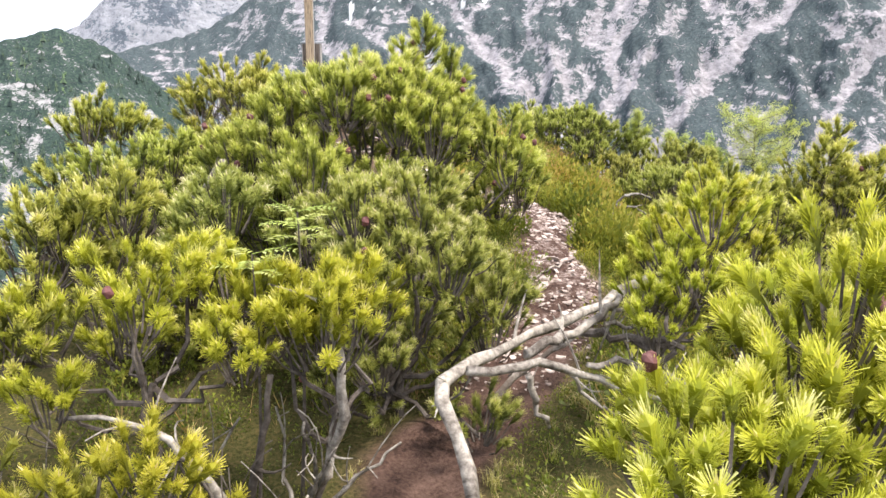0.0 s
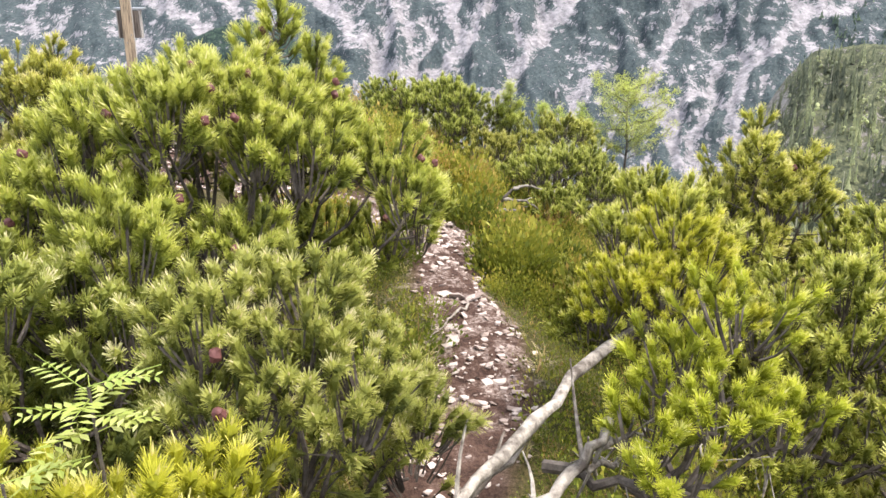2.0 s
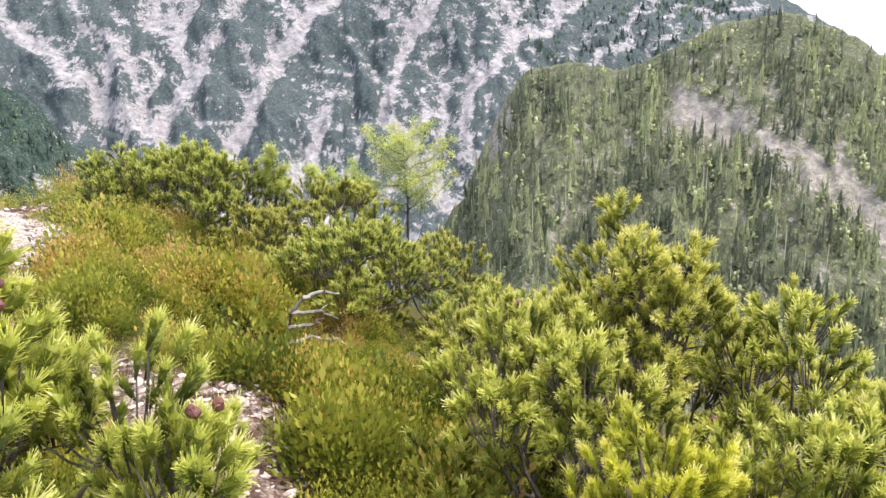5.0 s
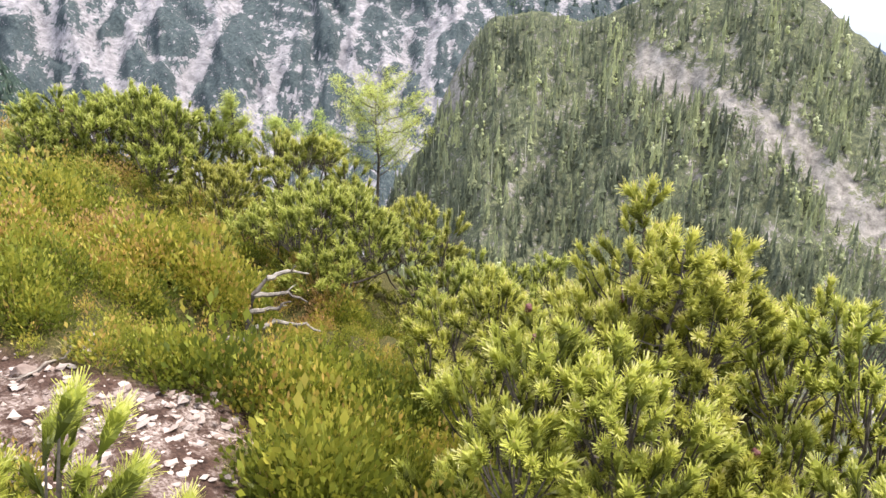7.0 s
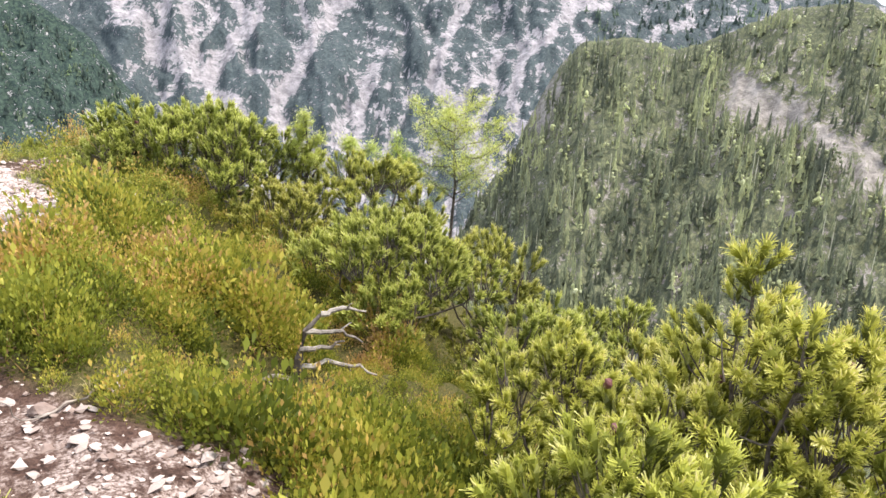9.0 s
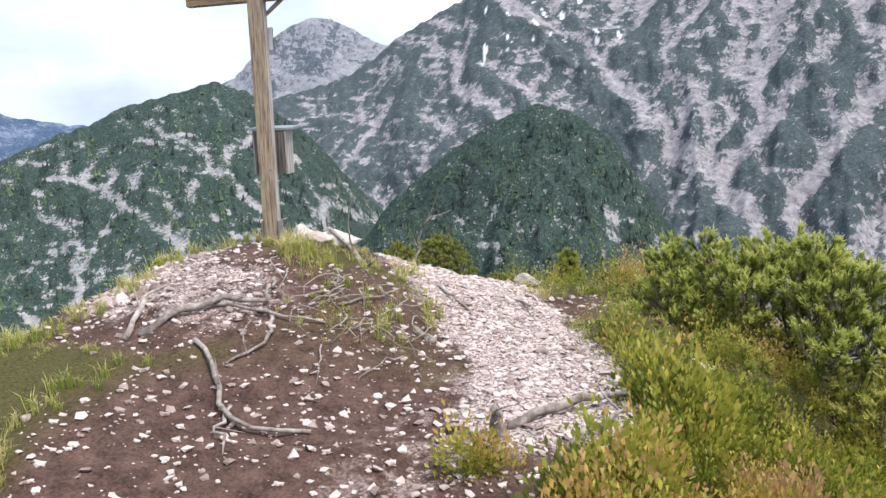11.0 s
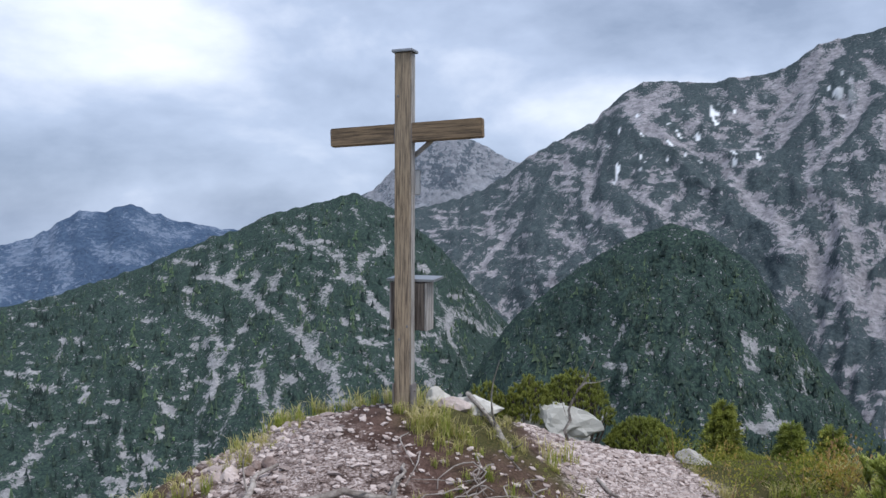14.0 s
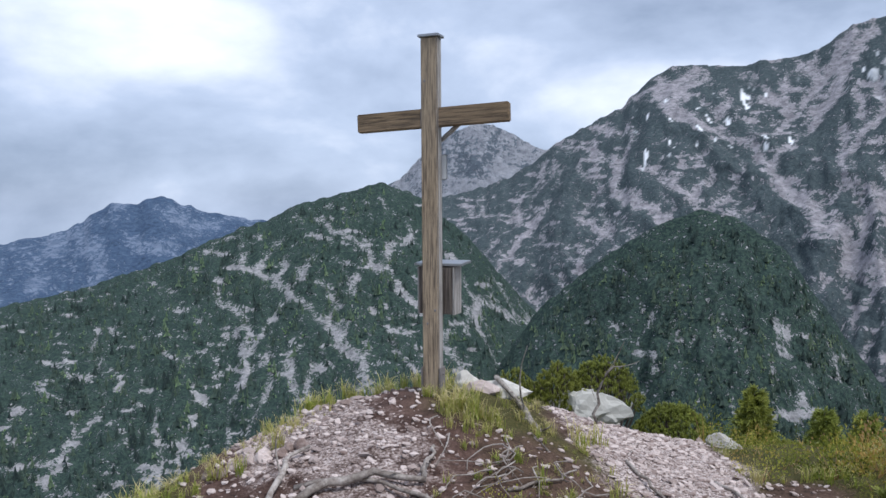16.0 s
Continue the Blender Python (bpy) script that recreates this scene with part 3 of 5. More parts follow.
spur = mountain("mountain_spur", [(-22, -18), (-19, -13.9), (-17.7, -11.4), (-14.7, -7.2), (-9.7, -3.3), (-6.1, -1.0), (-3.3, -0.1), (-1.0, -0.6), (2.3, -2.8), (4.1, -5.8), (6.2, -8.8), (9, -12.5), (13, -17)],
                520, 900, -300, RIDGE, cover_wood, "dark green wooded spur in front of the massif", 0.15, 130, 0.07, 2.6, 16)
hill = mountain("mountain_hill", [(27, -19), (30.7, -12.4), (32.1, -10.8), (32.8, -8.4), (34.2, -5.4), (35.1, -3.8), (36.5, -2.1), (39.5, -1.5), (42, -2.0), (43.4, -2.3), (45, -1.6), (47, -0.6), (50, 0.8), (54, 1.4), (58.2, -0.4), (60.4, -2.1), (63, -4.1), (70, -9), (80, -16)],
                250, 560, -190, GREENHILL, cover_hill, "steep hill covered in spruce wood with pale cliffs", 0.17, 120, 0.06, 3.5, 17, bow=0.85)


def conifer(sides=4, tiers=7, slim=0.15):
    """A unit spruce: drooping jagged tiers round a stem, their inner shade painted as tone; gives points, faces and
    that tone.
    """
    s = Soup()
    n = sides * 2
    for k in range(tiers):
        f = k / tiers
        z0, z1 = 0.10 + 0.82 * f, 0.10 + 0.82 * (k + 1) / tiers + 0.08
        rad = slim * (1 - 0.86 * f) * rng.uniform(0.8, 1.15)
        th = np.arange(n) * np.pi / sides + rng.random() * 3
        rr = rad * np.where(np.arange(n) % 2, 0.42, 1.1) * rng.uniform(0.7, 1.25, n)
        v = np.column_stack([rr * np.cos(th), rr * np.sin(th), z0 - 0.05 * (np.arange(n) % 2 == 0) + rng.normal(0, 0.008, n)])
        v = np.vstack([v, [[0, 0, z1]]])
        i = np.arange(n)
        # Inner corners darker, tier tips lighter: shade between branches put into the tone.
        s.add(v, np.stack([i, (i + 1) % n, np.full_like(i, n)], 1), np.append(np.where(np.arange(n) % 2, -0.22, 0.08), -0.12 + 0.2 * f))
    return np.concatenate(s.v), np.concatenate(s.f3), np.concatenate(s.a)


def broadleaf():
    """A unit broad crown: a cluster of uneven clumps on a short stem."""
    s = Soup()
    bm = bmesh.new()
    bmesh.ops.create_icosphere(bm, subdivisions=1, radius=1)
    v = np.array([p.co[:] for p in bm.verts])
    f = np.array([[p.index for p in q.verts] for q in bm.faces])
    bm.free()
    for k in range(5):
        c = np.array([rng.normal(0, 0.13), rng.normal(0, 0.13), rng.uniform(0.3, 0.9)])
        s.add(v * rng.uniform(0.07, 0.15) * rng.uniform(0.7, 1.3, (len(v), 1)) + c, f)
    return np.concatenate(s.v), np.concatenate(s.f3)


SPRUCES = [conifer(3, 6) for _ in range(5)]
SMALL_SPRUCES = [conifer(3, 2, 0.25) for _ in range(3)]
BROADS = [broadleaf() for _ in range(3)]


def clump(a, v, seed):
    return fbm(np.array([a * 0.9]), np.array([v * 11]), 3, seed)[0]


def forest(name, field, count, tall, label, lo=0.05, hi=1.0, small=True, broad=0.1, dead=0.0, keep=0.55, az=None, mat=None, lift=0.05):
    A, V, P, c = field
    s = Soup()
    made = 0
    for _ in range(count * 8):
        if made >= count:
            break
        i, j = rng.integers(0, A.shape[0]), int(rng.uniform(lo, hi) * (A.shape[1] - 4))
        if c[i, j] < keep or (az and not az[0] < A[i, j] < az[1]) or rng.random() > 0.2 + 2.6 * max(0.0, clump(A[i, j], V[i, j], 55) - 0.3):
            continue
        shade = 1.5 * (clump(A[i, j], V[i, j], 58) - 0.5)
        p = P[i, j] + rng.normal(0, tall * 0.15, 3) * [1, 1, 0]
        t = tall * (0.25 + 0.95 * rng.random() ** 1.5)
        th = rng.uniform(0, 6.28)
        q = np.array([[np.cos(th), -np.sin(th), 0], [np.sin(th), np.cos(th), 0], [0, 0, 1]])
        kind = rng.random()
        if kind < dead:
            s.tube([p - [0, 0, 1], p + [0, 0, t * 0.6], p + [rng.normal(0, 0.15), 0, t * 1.05]], [t * 0.016, t * 0.012, t * 0.005], 4, 0.95)
        elif kind < dead + broad:
            v, f = BROADS[rng.integers(len(BROADS))]
            s.add((v * [0.62, 0.62, 0.7]) @ q.T * t + p - [0, 0, 0.12 * t], f, min(0.85, max(0.3, rng.uniform(0.35, 0.75) + shade)))
        else:
            v, f, dark = (SMALL_SPRUCES if small else SPRUCES)[rng.integers(3)]
            fat = rng.uniform(0.75, 1.45)
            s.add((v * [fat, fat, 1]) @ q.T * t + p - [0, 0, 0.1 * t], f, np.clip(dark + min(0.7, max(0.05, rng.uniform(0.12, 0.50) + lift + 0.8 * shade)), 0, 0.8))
        made += 1
    return tagged(s.mesh(name, mat or FOREST_FAR), label, "forest", kind="stuff")


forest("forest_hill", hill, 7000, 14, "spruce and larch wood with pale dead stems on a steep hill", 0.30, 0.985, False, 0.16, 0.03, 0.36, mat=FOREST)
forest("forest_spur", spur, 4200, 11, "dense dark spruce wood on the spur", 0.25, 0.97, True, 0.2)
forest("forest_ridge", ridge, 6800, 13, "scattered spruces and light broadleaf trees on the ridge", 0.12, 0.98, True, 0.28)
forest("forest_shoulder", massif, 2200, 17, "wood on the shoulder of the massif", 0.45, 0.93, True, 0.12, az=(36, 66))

# ---------------------------------------------------------------- mountain pines
def shoot_mesh(needles, length, spread, width):
    """One plump bottlebrush shoot along z: fine needles, paler towards the tip, round a core toned dark for stem and
    inner shade, and a pale bud.
    """
    t = (np.arange(needles) + rng.random(needles)) / needles
    t = t ** 0.85
    th = np.arange(needles) * 2.39996 + rng.normal(0, 0.35, needles)
    ang = np.radians(55 - 46 * t ** 3 * rng.random(needles)) + rng.normal(0, 0.13, needles)
    ln = spread * rng.uniform(0.85, 1.2, needles) * (0.85 + 0.15 * t)
    rad = np.column_stack([np.cos(th), np.sin(th), np.zeros(needles)])
    tan = np.column_stack([-np.sin(th), np.cos(th), np.zeros(needles)])
    base = np.column_stack([np.zeros((needles, 2)), t * length]) + rad * 0.004
    way = rad * np.sin(ang)[:, None] + np.array([[0, 0, 1.0]]) * np.cos(ang)[:, None]
    tip = base + way * ln[:, None]
    turn = np.where(np.arange(needles) % 2 > 0, 0.8, 0.12)[:, None] * tan * width / 2
    foot = np.where(np.arange(needles) % 2 > 0, 0.12, 1.0)[:, None] * tan * width / 2
    v = np.concatenate([np.stack([base + foot, tip + turn, tip - turn], 1)[np.arange(needles) % 2 > 0], np.stack([base + foot, base - foot, tip], 1)[np.arange(needles) % 2 == 0]])
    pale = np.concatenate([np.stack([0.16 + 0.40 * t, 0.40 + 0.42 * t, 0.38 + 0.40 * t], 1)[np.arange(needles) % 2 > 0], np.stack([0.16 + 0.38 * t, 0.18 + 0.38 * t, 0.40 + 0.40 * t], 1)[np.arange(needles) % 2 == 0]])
    s = Soup()
    s.add(v.reshape(-1, 3), np.arange(needles * 3).reshape(-1, 3), pale.ravel())
    n = 4
    ring = np.arange(n) * 2 * np.pi / n
    # Filler core: the brush's inner shade is put into its tone.
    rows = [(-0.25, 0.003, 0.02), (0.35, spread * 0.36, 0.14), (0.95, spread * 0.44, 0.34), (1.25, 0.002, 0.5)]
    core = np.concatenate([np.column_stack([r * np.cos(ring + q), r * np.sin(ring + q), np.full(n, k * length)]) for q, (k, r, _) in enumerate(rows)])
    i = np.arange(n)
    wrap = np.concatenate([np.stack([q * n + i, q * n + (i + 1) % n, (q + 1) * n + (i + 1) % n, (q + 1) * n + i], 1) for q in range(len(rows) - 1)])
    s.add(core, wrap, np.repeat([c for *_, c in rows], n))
    th = np.arange(3) * 2 * np.pi / 3
    bud = np.vstack([np.column_stack([0.0055 * np.cos(th), 0.0055 * np.sin(th), np.full(3, length * 1.02)]), [[0, 0, length * 1.02 + spread * 0.95]]])
    i = np.arange(3)
    s.add(bud, np.stack([i, (i + 1) % 3, np.full(3, 3)], 1), 1.0)
    return np.concatenate(s.v), (np.concatenate(s.f3), np.concatenate(s.f4)), np.concatenate(s.a)


SHOOTS = {"near": [shoot_mesh(146, 0.060, 0.033, 0.0026) for _ in range(5)],
          "mid": [shoot_mesh(76, 0.061, 0.034, 0.0043) for _ in range(5)],
          "far": [shoot_mesh(40, 0.060, 0.036, 0.0070) for _ in range(5)]}


def frame_to(d):
    d = d / np.linalg.norm(d)
    a = np.cross(d, [0.31, 0.87, 0.11])
    a /= np.linalg.norm(a)
    return np.column_stack([a, np.cross(d, a), d])


def cone_mesh():
    bm = bmesh.new()
    bmesh.ops.create_uvsphere(bm, u_segments=8, v_segments=6, radius=1)
    for v in bm.verts:
        k = 1 + 0.22 * math.sin(7 * math.atan2(v.co.y, v.co.x) + 9 * v.co.z)
        v.co = Vector((v.co.x * k * 0.016, v.co.y * k * 0.016, v.co.z * 0.021))
    me = bpy.data.meshes.new("cone")
    bm.to_mesh(me)
    bm.free()
    me.materials.append(CONE)
    return me


CONE_MESH = cone_mesh()


def pine(x, y, top, rx, ry, pads, per_pad, mat=None, detail="mid", cones=0, low=0.25, label="", scale=1.0, bare_base=0.0, spires=(), base=None, skip=None):
    """A mountain pine: crooked limbs from one base, each bearing pads of upright bottlebrush shoots."""
    mat = mat or NEEDLE
    z = h1(x, y) - 0.03
    tall = top - z
    root = new("mountain_pine")
    root.location = (x, y, z)
    tagged(root, label or "dense green mountain pine bush with upright shoots", "pine", group="mountain pines on the ridge")
    crown, trunk, limbs, tips = Soup(), Soup(), [], []
    stem_top = np.array([rng.normal(0, 0.06), rng.normal(0, 0.06), tall * (0.25 + bare_base * 0.5)])
    foot = (0, 0, -0.08) if base is None else (base[0] - x, base[1] - y, base[2] - z)
    if base:
        stem_top[2] = base[2] - z + 0.06
    trunk.tube(bend(foot, stem_top, rng.normal(0, 0.07, 3), 8, 0.014), np.linspace(0.027, 0.014, 8) * min(1.2, tall) * min(1, 0.35 + rx), 7, rough=0.3)
    spots = []
    for k in range(pads):
        rho = math.sqrt((k + 0.5) / pads)
        th = k * 2.39996 + rng.normal(0, 0.25)
        dome = 1 - (1 - low) * rho ** 2.2
        pz = tall * dome * (rng.uniform(0.84, 1.0) if rho < 0.62 or bare_base else rng.uniform(0.34, 1.0)) - 0.09 * scale
        c = np.array([rx * rho * math.cos(th), ry * rho * math.sin(th), max(pz, 0.12)])
        if not skip or not skip(c):
            spots.append(c)
    pads = len(spots)
    for sx, sy, sz in spires:
        spots.append(np.array([sx - x, sy - y, sz - z - 0.05]))
    for k, c in enumerate(spots):
        limb = Soup()
        start = np.array(foot) + (stem_top - np.array(foot)) * rng.uniform(0.45, 1.0)
        out = np.array([c[0], c[1], 0])
        path = bend(start, c, out * 0.22 + [0, 0, -0.16 * tall] + rng.normal(0, 0.05, 3), 8, 0.014)
        path[-1] -= [0, 0, 0.06]
        limb.tube(path, np.linspace(0.0095, 0.004, 8) * (0.8 + 0.4 * tall), 5, rough=0.3)
        pr = 0.18 * scale * rng.uniform(0.8, 1.25)
        for q in range(0 if bare_base else 7):
            w = rng.uniform(0.35, 0.95) * 7
            i = int(w)
            p = path[i] + (path[i + 1] - path[i]) * (w - i)
            way = rng.normal(0, 0.6, 3) + [0, 0, 0.6] + 0.9 * out / (np.linalg.norm(out) + 0.2)
            v, f, a = SHOOTS["far" if detail == "far" or q % 2 else "mid"][rng.integers(5)]
            tip = p + way / np.linalg.norm(way) * rng.uniform(0.02, 0.10)
            limb.tube([p, tip], [0.003, 0.002], 3)
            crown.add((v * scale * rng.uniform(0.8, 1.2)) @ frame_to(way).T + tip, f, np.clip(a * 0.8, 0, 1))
        flat = 0.8 if k < pads else 0.5
        n = int(per_pad * (1.2 if detail != "far" else 1.0)) if k < pads else int(per_pad * 1.9)
        for q in range(n):
            cz = rng.uniform(-0.25, 1)
            th = rng.uniform(0, 6.283)
            sr = math.sqrt(max(0, 1 - cz * cz))
            d = np.array([sr * math.cos(th), sr * math.sin(th), cz * flat])
            p = c + d * pr * rng.uniform(0.55, 1.05)
            if k >= pads:
                f = rng.random()
                p = c + np.array([math.cos(th), math.sin(th), 0]) * (0.02 + 0.24 * f) - [0, 0, 0.62 * f]
            way = d * 0.75 + np.array([0, 0, 0.9]) + 0.25 * out / (np.linalg.norm(out) + 0.2) + rng.normal(0, 0.15, 3)
            hub = c - [0, 0, 0.12 * scale] + (p - c) * [0.45, 0.45, 0.2] if k < pads else np.array([c[0], c[1], p[2] - 0.05])
            limb.tube([hub, (hub + p) / 2 - [0, 0, 0.015 * scale], p], [0.0045, 0.0035, 0.0025], 3)
            v, f, a = SHOOTS[detail][rng.integers(5)]
            size = scale * rng.uniform(0.8, 1.32)
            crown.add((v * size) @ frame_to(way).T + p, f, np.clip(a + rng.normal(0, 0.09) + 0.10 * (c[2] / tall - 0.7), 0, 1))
            tips.append((p, way))
            # Back shoots: older needles, with the crown's inner shade in their tone.
            if rng.random() < 0.4:
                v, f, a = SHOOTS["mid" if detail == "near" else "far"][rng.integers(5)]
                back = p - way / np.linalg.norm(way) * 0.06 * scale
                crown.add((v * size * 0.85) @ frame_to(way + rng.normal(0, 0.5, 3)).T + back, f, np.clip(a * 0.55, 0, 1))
        limb.mesh("limb", BARK, root)
    trunk.mesh("trunk", BARK, root)
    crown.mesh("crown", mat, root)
    for k in range(cones):
        p, way = tips[int((k + 0.5) * len(tips) / cones)]
        ob = new("cone", CONE_MESH)
        ob.parent = root
        ob.location = p + way / np.linalg.norm(way) * 0.085 + rng.normal(0, 0.012, 3)
        ob.rotation_euler = (rng.normal(0, 0.4), rng.normal(0, 0.4), 0)
        ob.scale = (0.95, 0.95, 0.95)
    return root


OLD = "dense green mountain pine bush bearing purple cones"
YOUNG = "yellow-green young mountain pine with pale shoot tips"
# the tall bushes beside the trail
pine(-0.40, 4.13, 1.50, 0.88, 0.78, 50, 20, detail="near", cones=40, label=OLD, spires=[(-0.10, 4.46, 1.74), (-0.5, 4.4, 1.58), (-0.22, 4.38, 1.62), (0.06, 4.36, 1.58)], low=0.62, skip=lambda c: c[0] > 0.42 and c[1] < -0.25)
pine(-1.55, 5.75, 1.52, 0.62, 0.60, 18, 18, label="tall dark mountain pine behind the trail bushes", spires=[(-1.42, 5.9, 1.55), (-1.95, 5.8, 1.35)], low=0.45)
pine(-2.55, 5.6, 1.22, 0.45, 0.5, 10, 16, label="open mountain pine with thin upright branches", spires=[(-2.6, 5.6, 1.3)], low=0.5)
pine(-0.12, 2.84, 1.10, 0.44, 0.38, 20, 19, mat=NEEDLE_SOFT, detail="near", cones=4, label="soft green mountain pine with pale buds beside the trail", low=0.5, scale=0.82)
pine(-0.86, 3.35, 1.02, 0.52, 0.45, 15, 18, mat=NEEDLE_SOFT, label="green mountain pine bush in the thicket", low=0.5)
pine(-1.55, 3.2, 0.98, 0.52, 0.5, 14, 18, label="green mountain pine bush in the thicket", low=0.5)
pine(-1.75, 4.4, 1.05, 0.55, 0.55, 14, 16, label="green mountain pine bush in the thicket", low=0.5)
pine(-0.92, 2.22, 0.93, 0.50, 0.30, 8, 14, scale=0.82, mat=NEEDLE_YOUNG, detail="near", label="yellow-green mountain pine on bare crooked stems", bare_base=0.6, low=0.72, cones=2)
pine(-0.42, 2.24, 0.92, 0.17, 0.14, 5, 14, mat=NEEDLE_YOUNG, detail="near", label="yellow-green mountain pine on one pale bare stem", bare_base=0.9, low=0.8)
pine(-0.84, 1.70, 0.50, 0.30, 0.18, 6, 13, scale=0.85, mat=NEEDLE_YOUNG, detail="near", label=YOUNG, cones=2, low=0.6)
pine(-1.65, 2.0, 0.80, 0.5, 0.45, 11, 17, label="green mountain pine bush in the thicket", low=0.5)
pine(0.78, 0.98, 1.22, 0.42, 0.36, 18, 18, scale=0.85, mat=NEEDLE_YOUNG, detail="near", label=YOUNG, cones=3, low=0.66)
pine(0.48, 0.84, 1.07, 0.26, 0.22, 10, 15, scale=0.75, mat=NEEDLE_YOUNG, detail="near", label=YOUNG, cones=1, low=0.82)
pine(1.02, 1.62, 0.98, 0.34, 0.30, 11, 15, scale=0.85, mat=NEEDLE_YOUNG, detail="near", label=YOUNG, cones=2, low=0.6)
pine(1.55, 1.9, 0.85, 0.5, 0.5, 12, 18, label="green mountain pine bush on the slope", low=0.5)
pine(0.93, 2.50, 1.03, 0.25, 0.18, 8, 12, mat=NEEDLE_YOUNG, detail="near", label="yellow-green mountain pine leaning over a dead log", bare_base=0.7, low=0.72, scale=0.72, base=(0.58, 2.72, 0.44))
pine(1.30, 3.45, 1.0, 0.27, 0.22, 22, 13, mat=NEEDLE_YOUNG, detail="near", label="fan-shaped yellow-green mountain pine on bare grey stems", bare_base=0.45, low=0.66, scale=0.66, base=(1.10, 3.38, 0.50))
# the slope beside the trail
pine(1.78, 4.45, 0.92, 0.50, 0.48, 18, 18, cones=3, label="green mountain pine with long pale candles", low=0.4)
pine(2.52, 4.75, 1.02, 0.52, 0.5, 20, 18, cones=4, label="green mountain pine with thin yellow-tipped leaders", low=0.4, spires=[(2.66, 5.03, 1.13), (2.45, 4.65, 1.10), (2.75, 4.65, 1.0)])
pine(2.15, 3.60, 0.76, 0.5, 0.45, 14, 18, cones=2, label="green mountain pine bush on the slope", low=0.45)
pine(2.95, 3.6, 0.72, 0.55, 0.5, 13, 17, label="green mountain pine bush on the slope", low=0.45)
pine(2.55, 2.6, 0.72, 0.6, 0.5, 13, 17, label="green mountain pine bush on the slope", low=0.45)
pine(3.4, 4.6, 0.62, 0.6, 0.55, 14, 17, label="green mountain pine bush on the slope", low=0.4)
pine(2.45, 5.85, 0.42, 0.5, 0.45, 14, 16, label="green mountain pine bush on the slope", low=0.4)
pine(3.35, 5.9, 0.30, 0.6, 0.6, 14, 16, detail="far", label="green mountain pine bush on the slope", low=0.4)
pine(4.3, 6.2, 0.05, 0.8, 0.8, 14, 16, detail="far", label="green mountain pine bush low on the slope", low=0.4)
pine(1.68, 10.2, 0.90, 0.95, 0.74, 42, 18, mat=NEEDLE_MID, detail="far", cones=2, label="dense dark mountain pine beside the gravel ramp", low=0.66, spires=[(1.45, 10.2, 1.0), (1.12, 10.15, 1.02), (0.92, 10.2, 1.0), (0.84, 10.05, 0.94), (1.9, 10.2, 0.95)])
pine(2.50, 8.05, 0.40, 0.82, 0.66, 30, 18, mat=NEEDLE_MID, detail="far", label="dense dark mountain pine below the heath", low=0.58)
pine(2.95, 9.6, 0.58, 0.75, 0.6, 24, 17, mat=NEEDLE_MID, detail="far", label="dense dark mountain pine below the heath", low=0.5)
pine(3.55, 8.4, 0.08, 0.65, 0.65, 18, 16, mat=NEEDLE_MID, detail="far", label="dense dark mountain pine below the heath", low=0.5)
pine(3.2, 7.0, 0.02, 0.65, 0.65, 16, 16, mat=NEEDLE_MID, detail="far", label="dense dark mountain pine below the heath", low=0.5)
pine(4.3, 7.6, -0.35, 0.8, 0.7, 16, 16, mat=NEEDLE_MID, detail="far", label="dense dark mountain pine below the heath", low=0.5)
pine(2.15, 9.25, 0.40, 0.50, 0.45, 14, 15, mat=NEEDLE_MID, detail="far", label="dense dark mountain pine below the heath", low=0.5)
pine(2.98, 4.30, 0.76, 0.48, 0.45, 14, 15, detail="far", label="green mountain pine bush on the slope", low=0.4)

# ---------------------------------------------------------------- heath, grass, gravel
def cushion(n, tall, wide, leaf):
    """A low bush: small leaves turned outwards over an uneven dome, on a few thin stems."""
    s = Soup()
    cz = rng.uniform(0.05, 1, n)
    th = np.arange(n) * 2.39996
    sr = np.sqrt(1 - cz * cz)
    d = np.column_stack([sr * np.cos(th), sr * np.sin(th), cz])
    p = d * [wide, wide, tall] * rng.uniform(0.40, 1.10, (n, 1))
    out = d + [0, 0, 0.6] + rng.normal(0, 0.35, (n, 3))
    out /= np.linalg.norm(out, axis=1)[:, None]
    side = np.cross(out, rng.normal(0, 1, (n, 3)))
    side /= np.linalg.norm(side, axis=1)[:, None]
    size = leaf * rng.uniform(0.7, 1.3, (n, 1))
    v = np.stack([p, p + out * size + side * size * 0.34, p + out * size - side * size * 0.34], 1).reshape(-1, 3)
    # Low leaves get a darker tone, painting the shade down in the bush.
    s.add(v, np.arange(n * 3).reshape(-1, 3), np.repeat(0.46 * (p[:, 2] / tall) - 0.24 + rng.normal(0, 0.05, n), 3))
    for k in range(4):
        e = p[rng.integers(n)]
        s.add(np.array([[0.003, 0, 0], [-0.003, 0, 0], e]), np.array([[0, 1, 2]]), 0.9)
    return s


def scatter(name, variants, places, mat, label, category, tone, size=(0.7, 1.3)):
    s = Soup()
    for x, y in places:
        v, f3, f4, a = variants[rng.integers(len(variants))]
        th, k = rng.uniform(0, 6.28), rng.uniform(*size) * (0.5 + 1.35 * vnoise(np.array([x * 2.6]), np.array([y * 2.6]), 12)[0] ** 1.6)
        c, d = math.cos(th) * k, math.sin(th) * k
        q = np.array([[c, -d, 0], [d, c, 0], [0, 0, k]])
        w = v @ q.T + [x, y, h1(x, y) - 0.01]
        tn = np.clip(a + tone(x, y), 0, 1)
        n0 = s.n
        s.v.append(w)
        s.a.append(tn)
        s.n += len(w)
        if len(f3):
            s.f3.append(f3 + n0)
        if len(f4):
            s.f4.append(f4 + n0)
    return tagged(s.mesh(name, mat), label, category, kind="stuff")


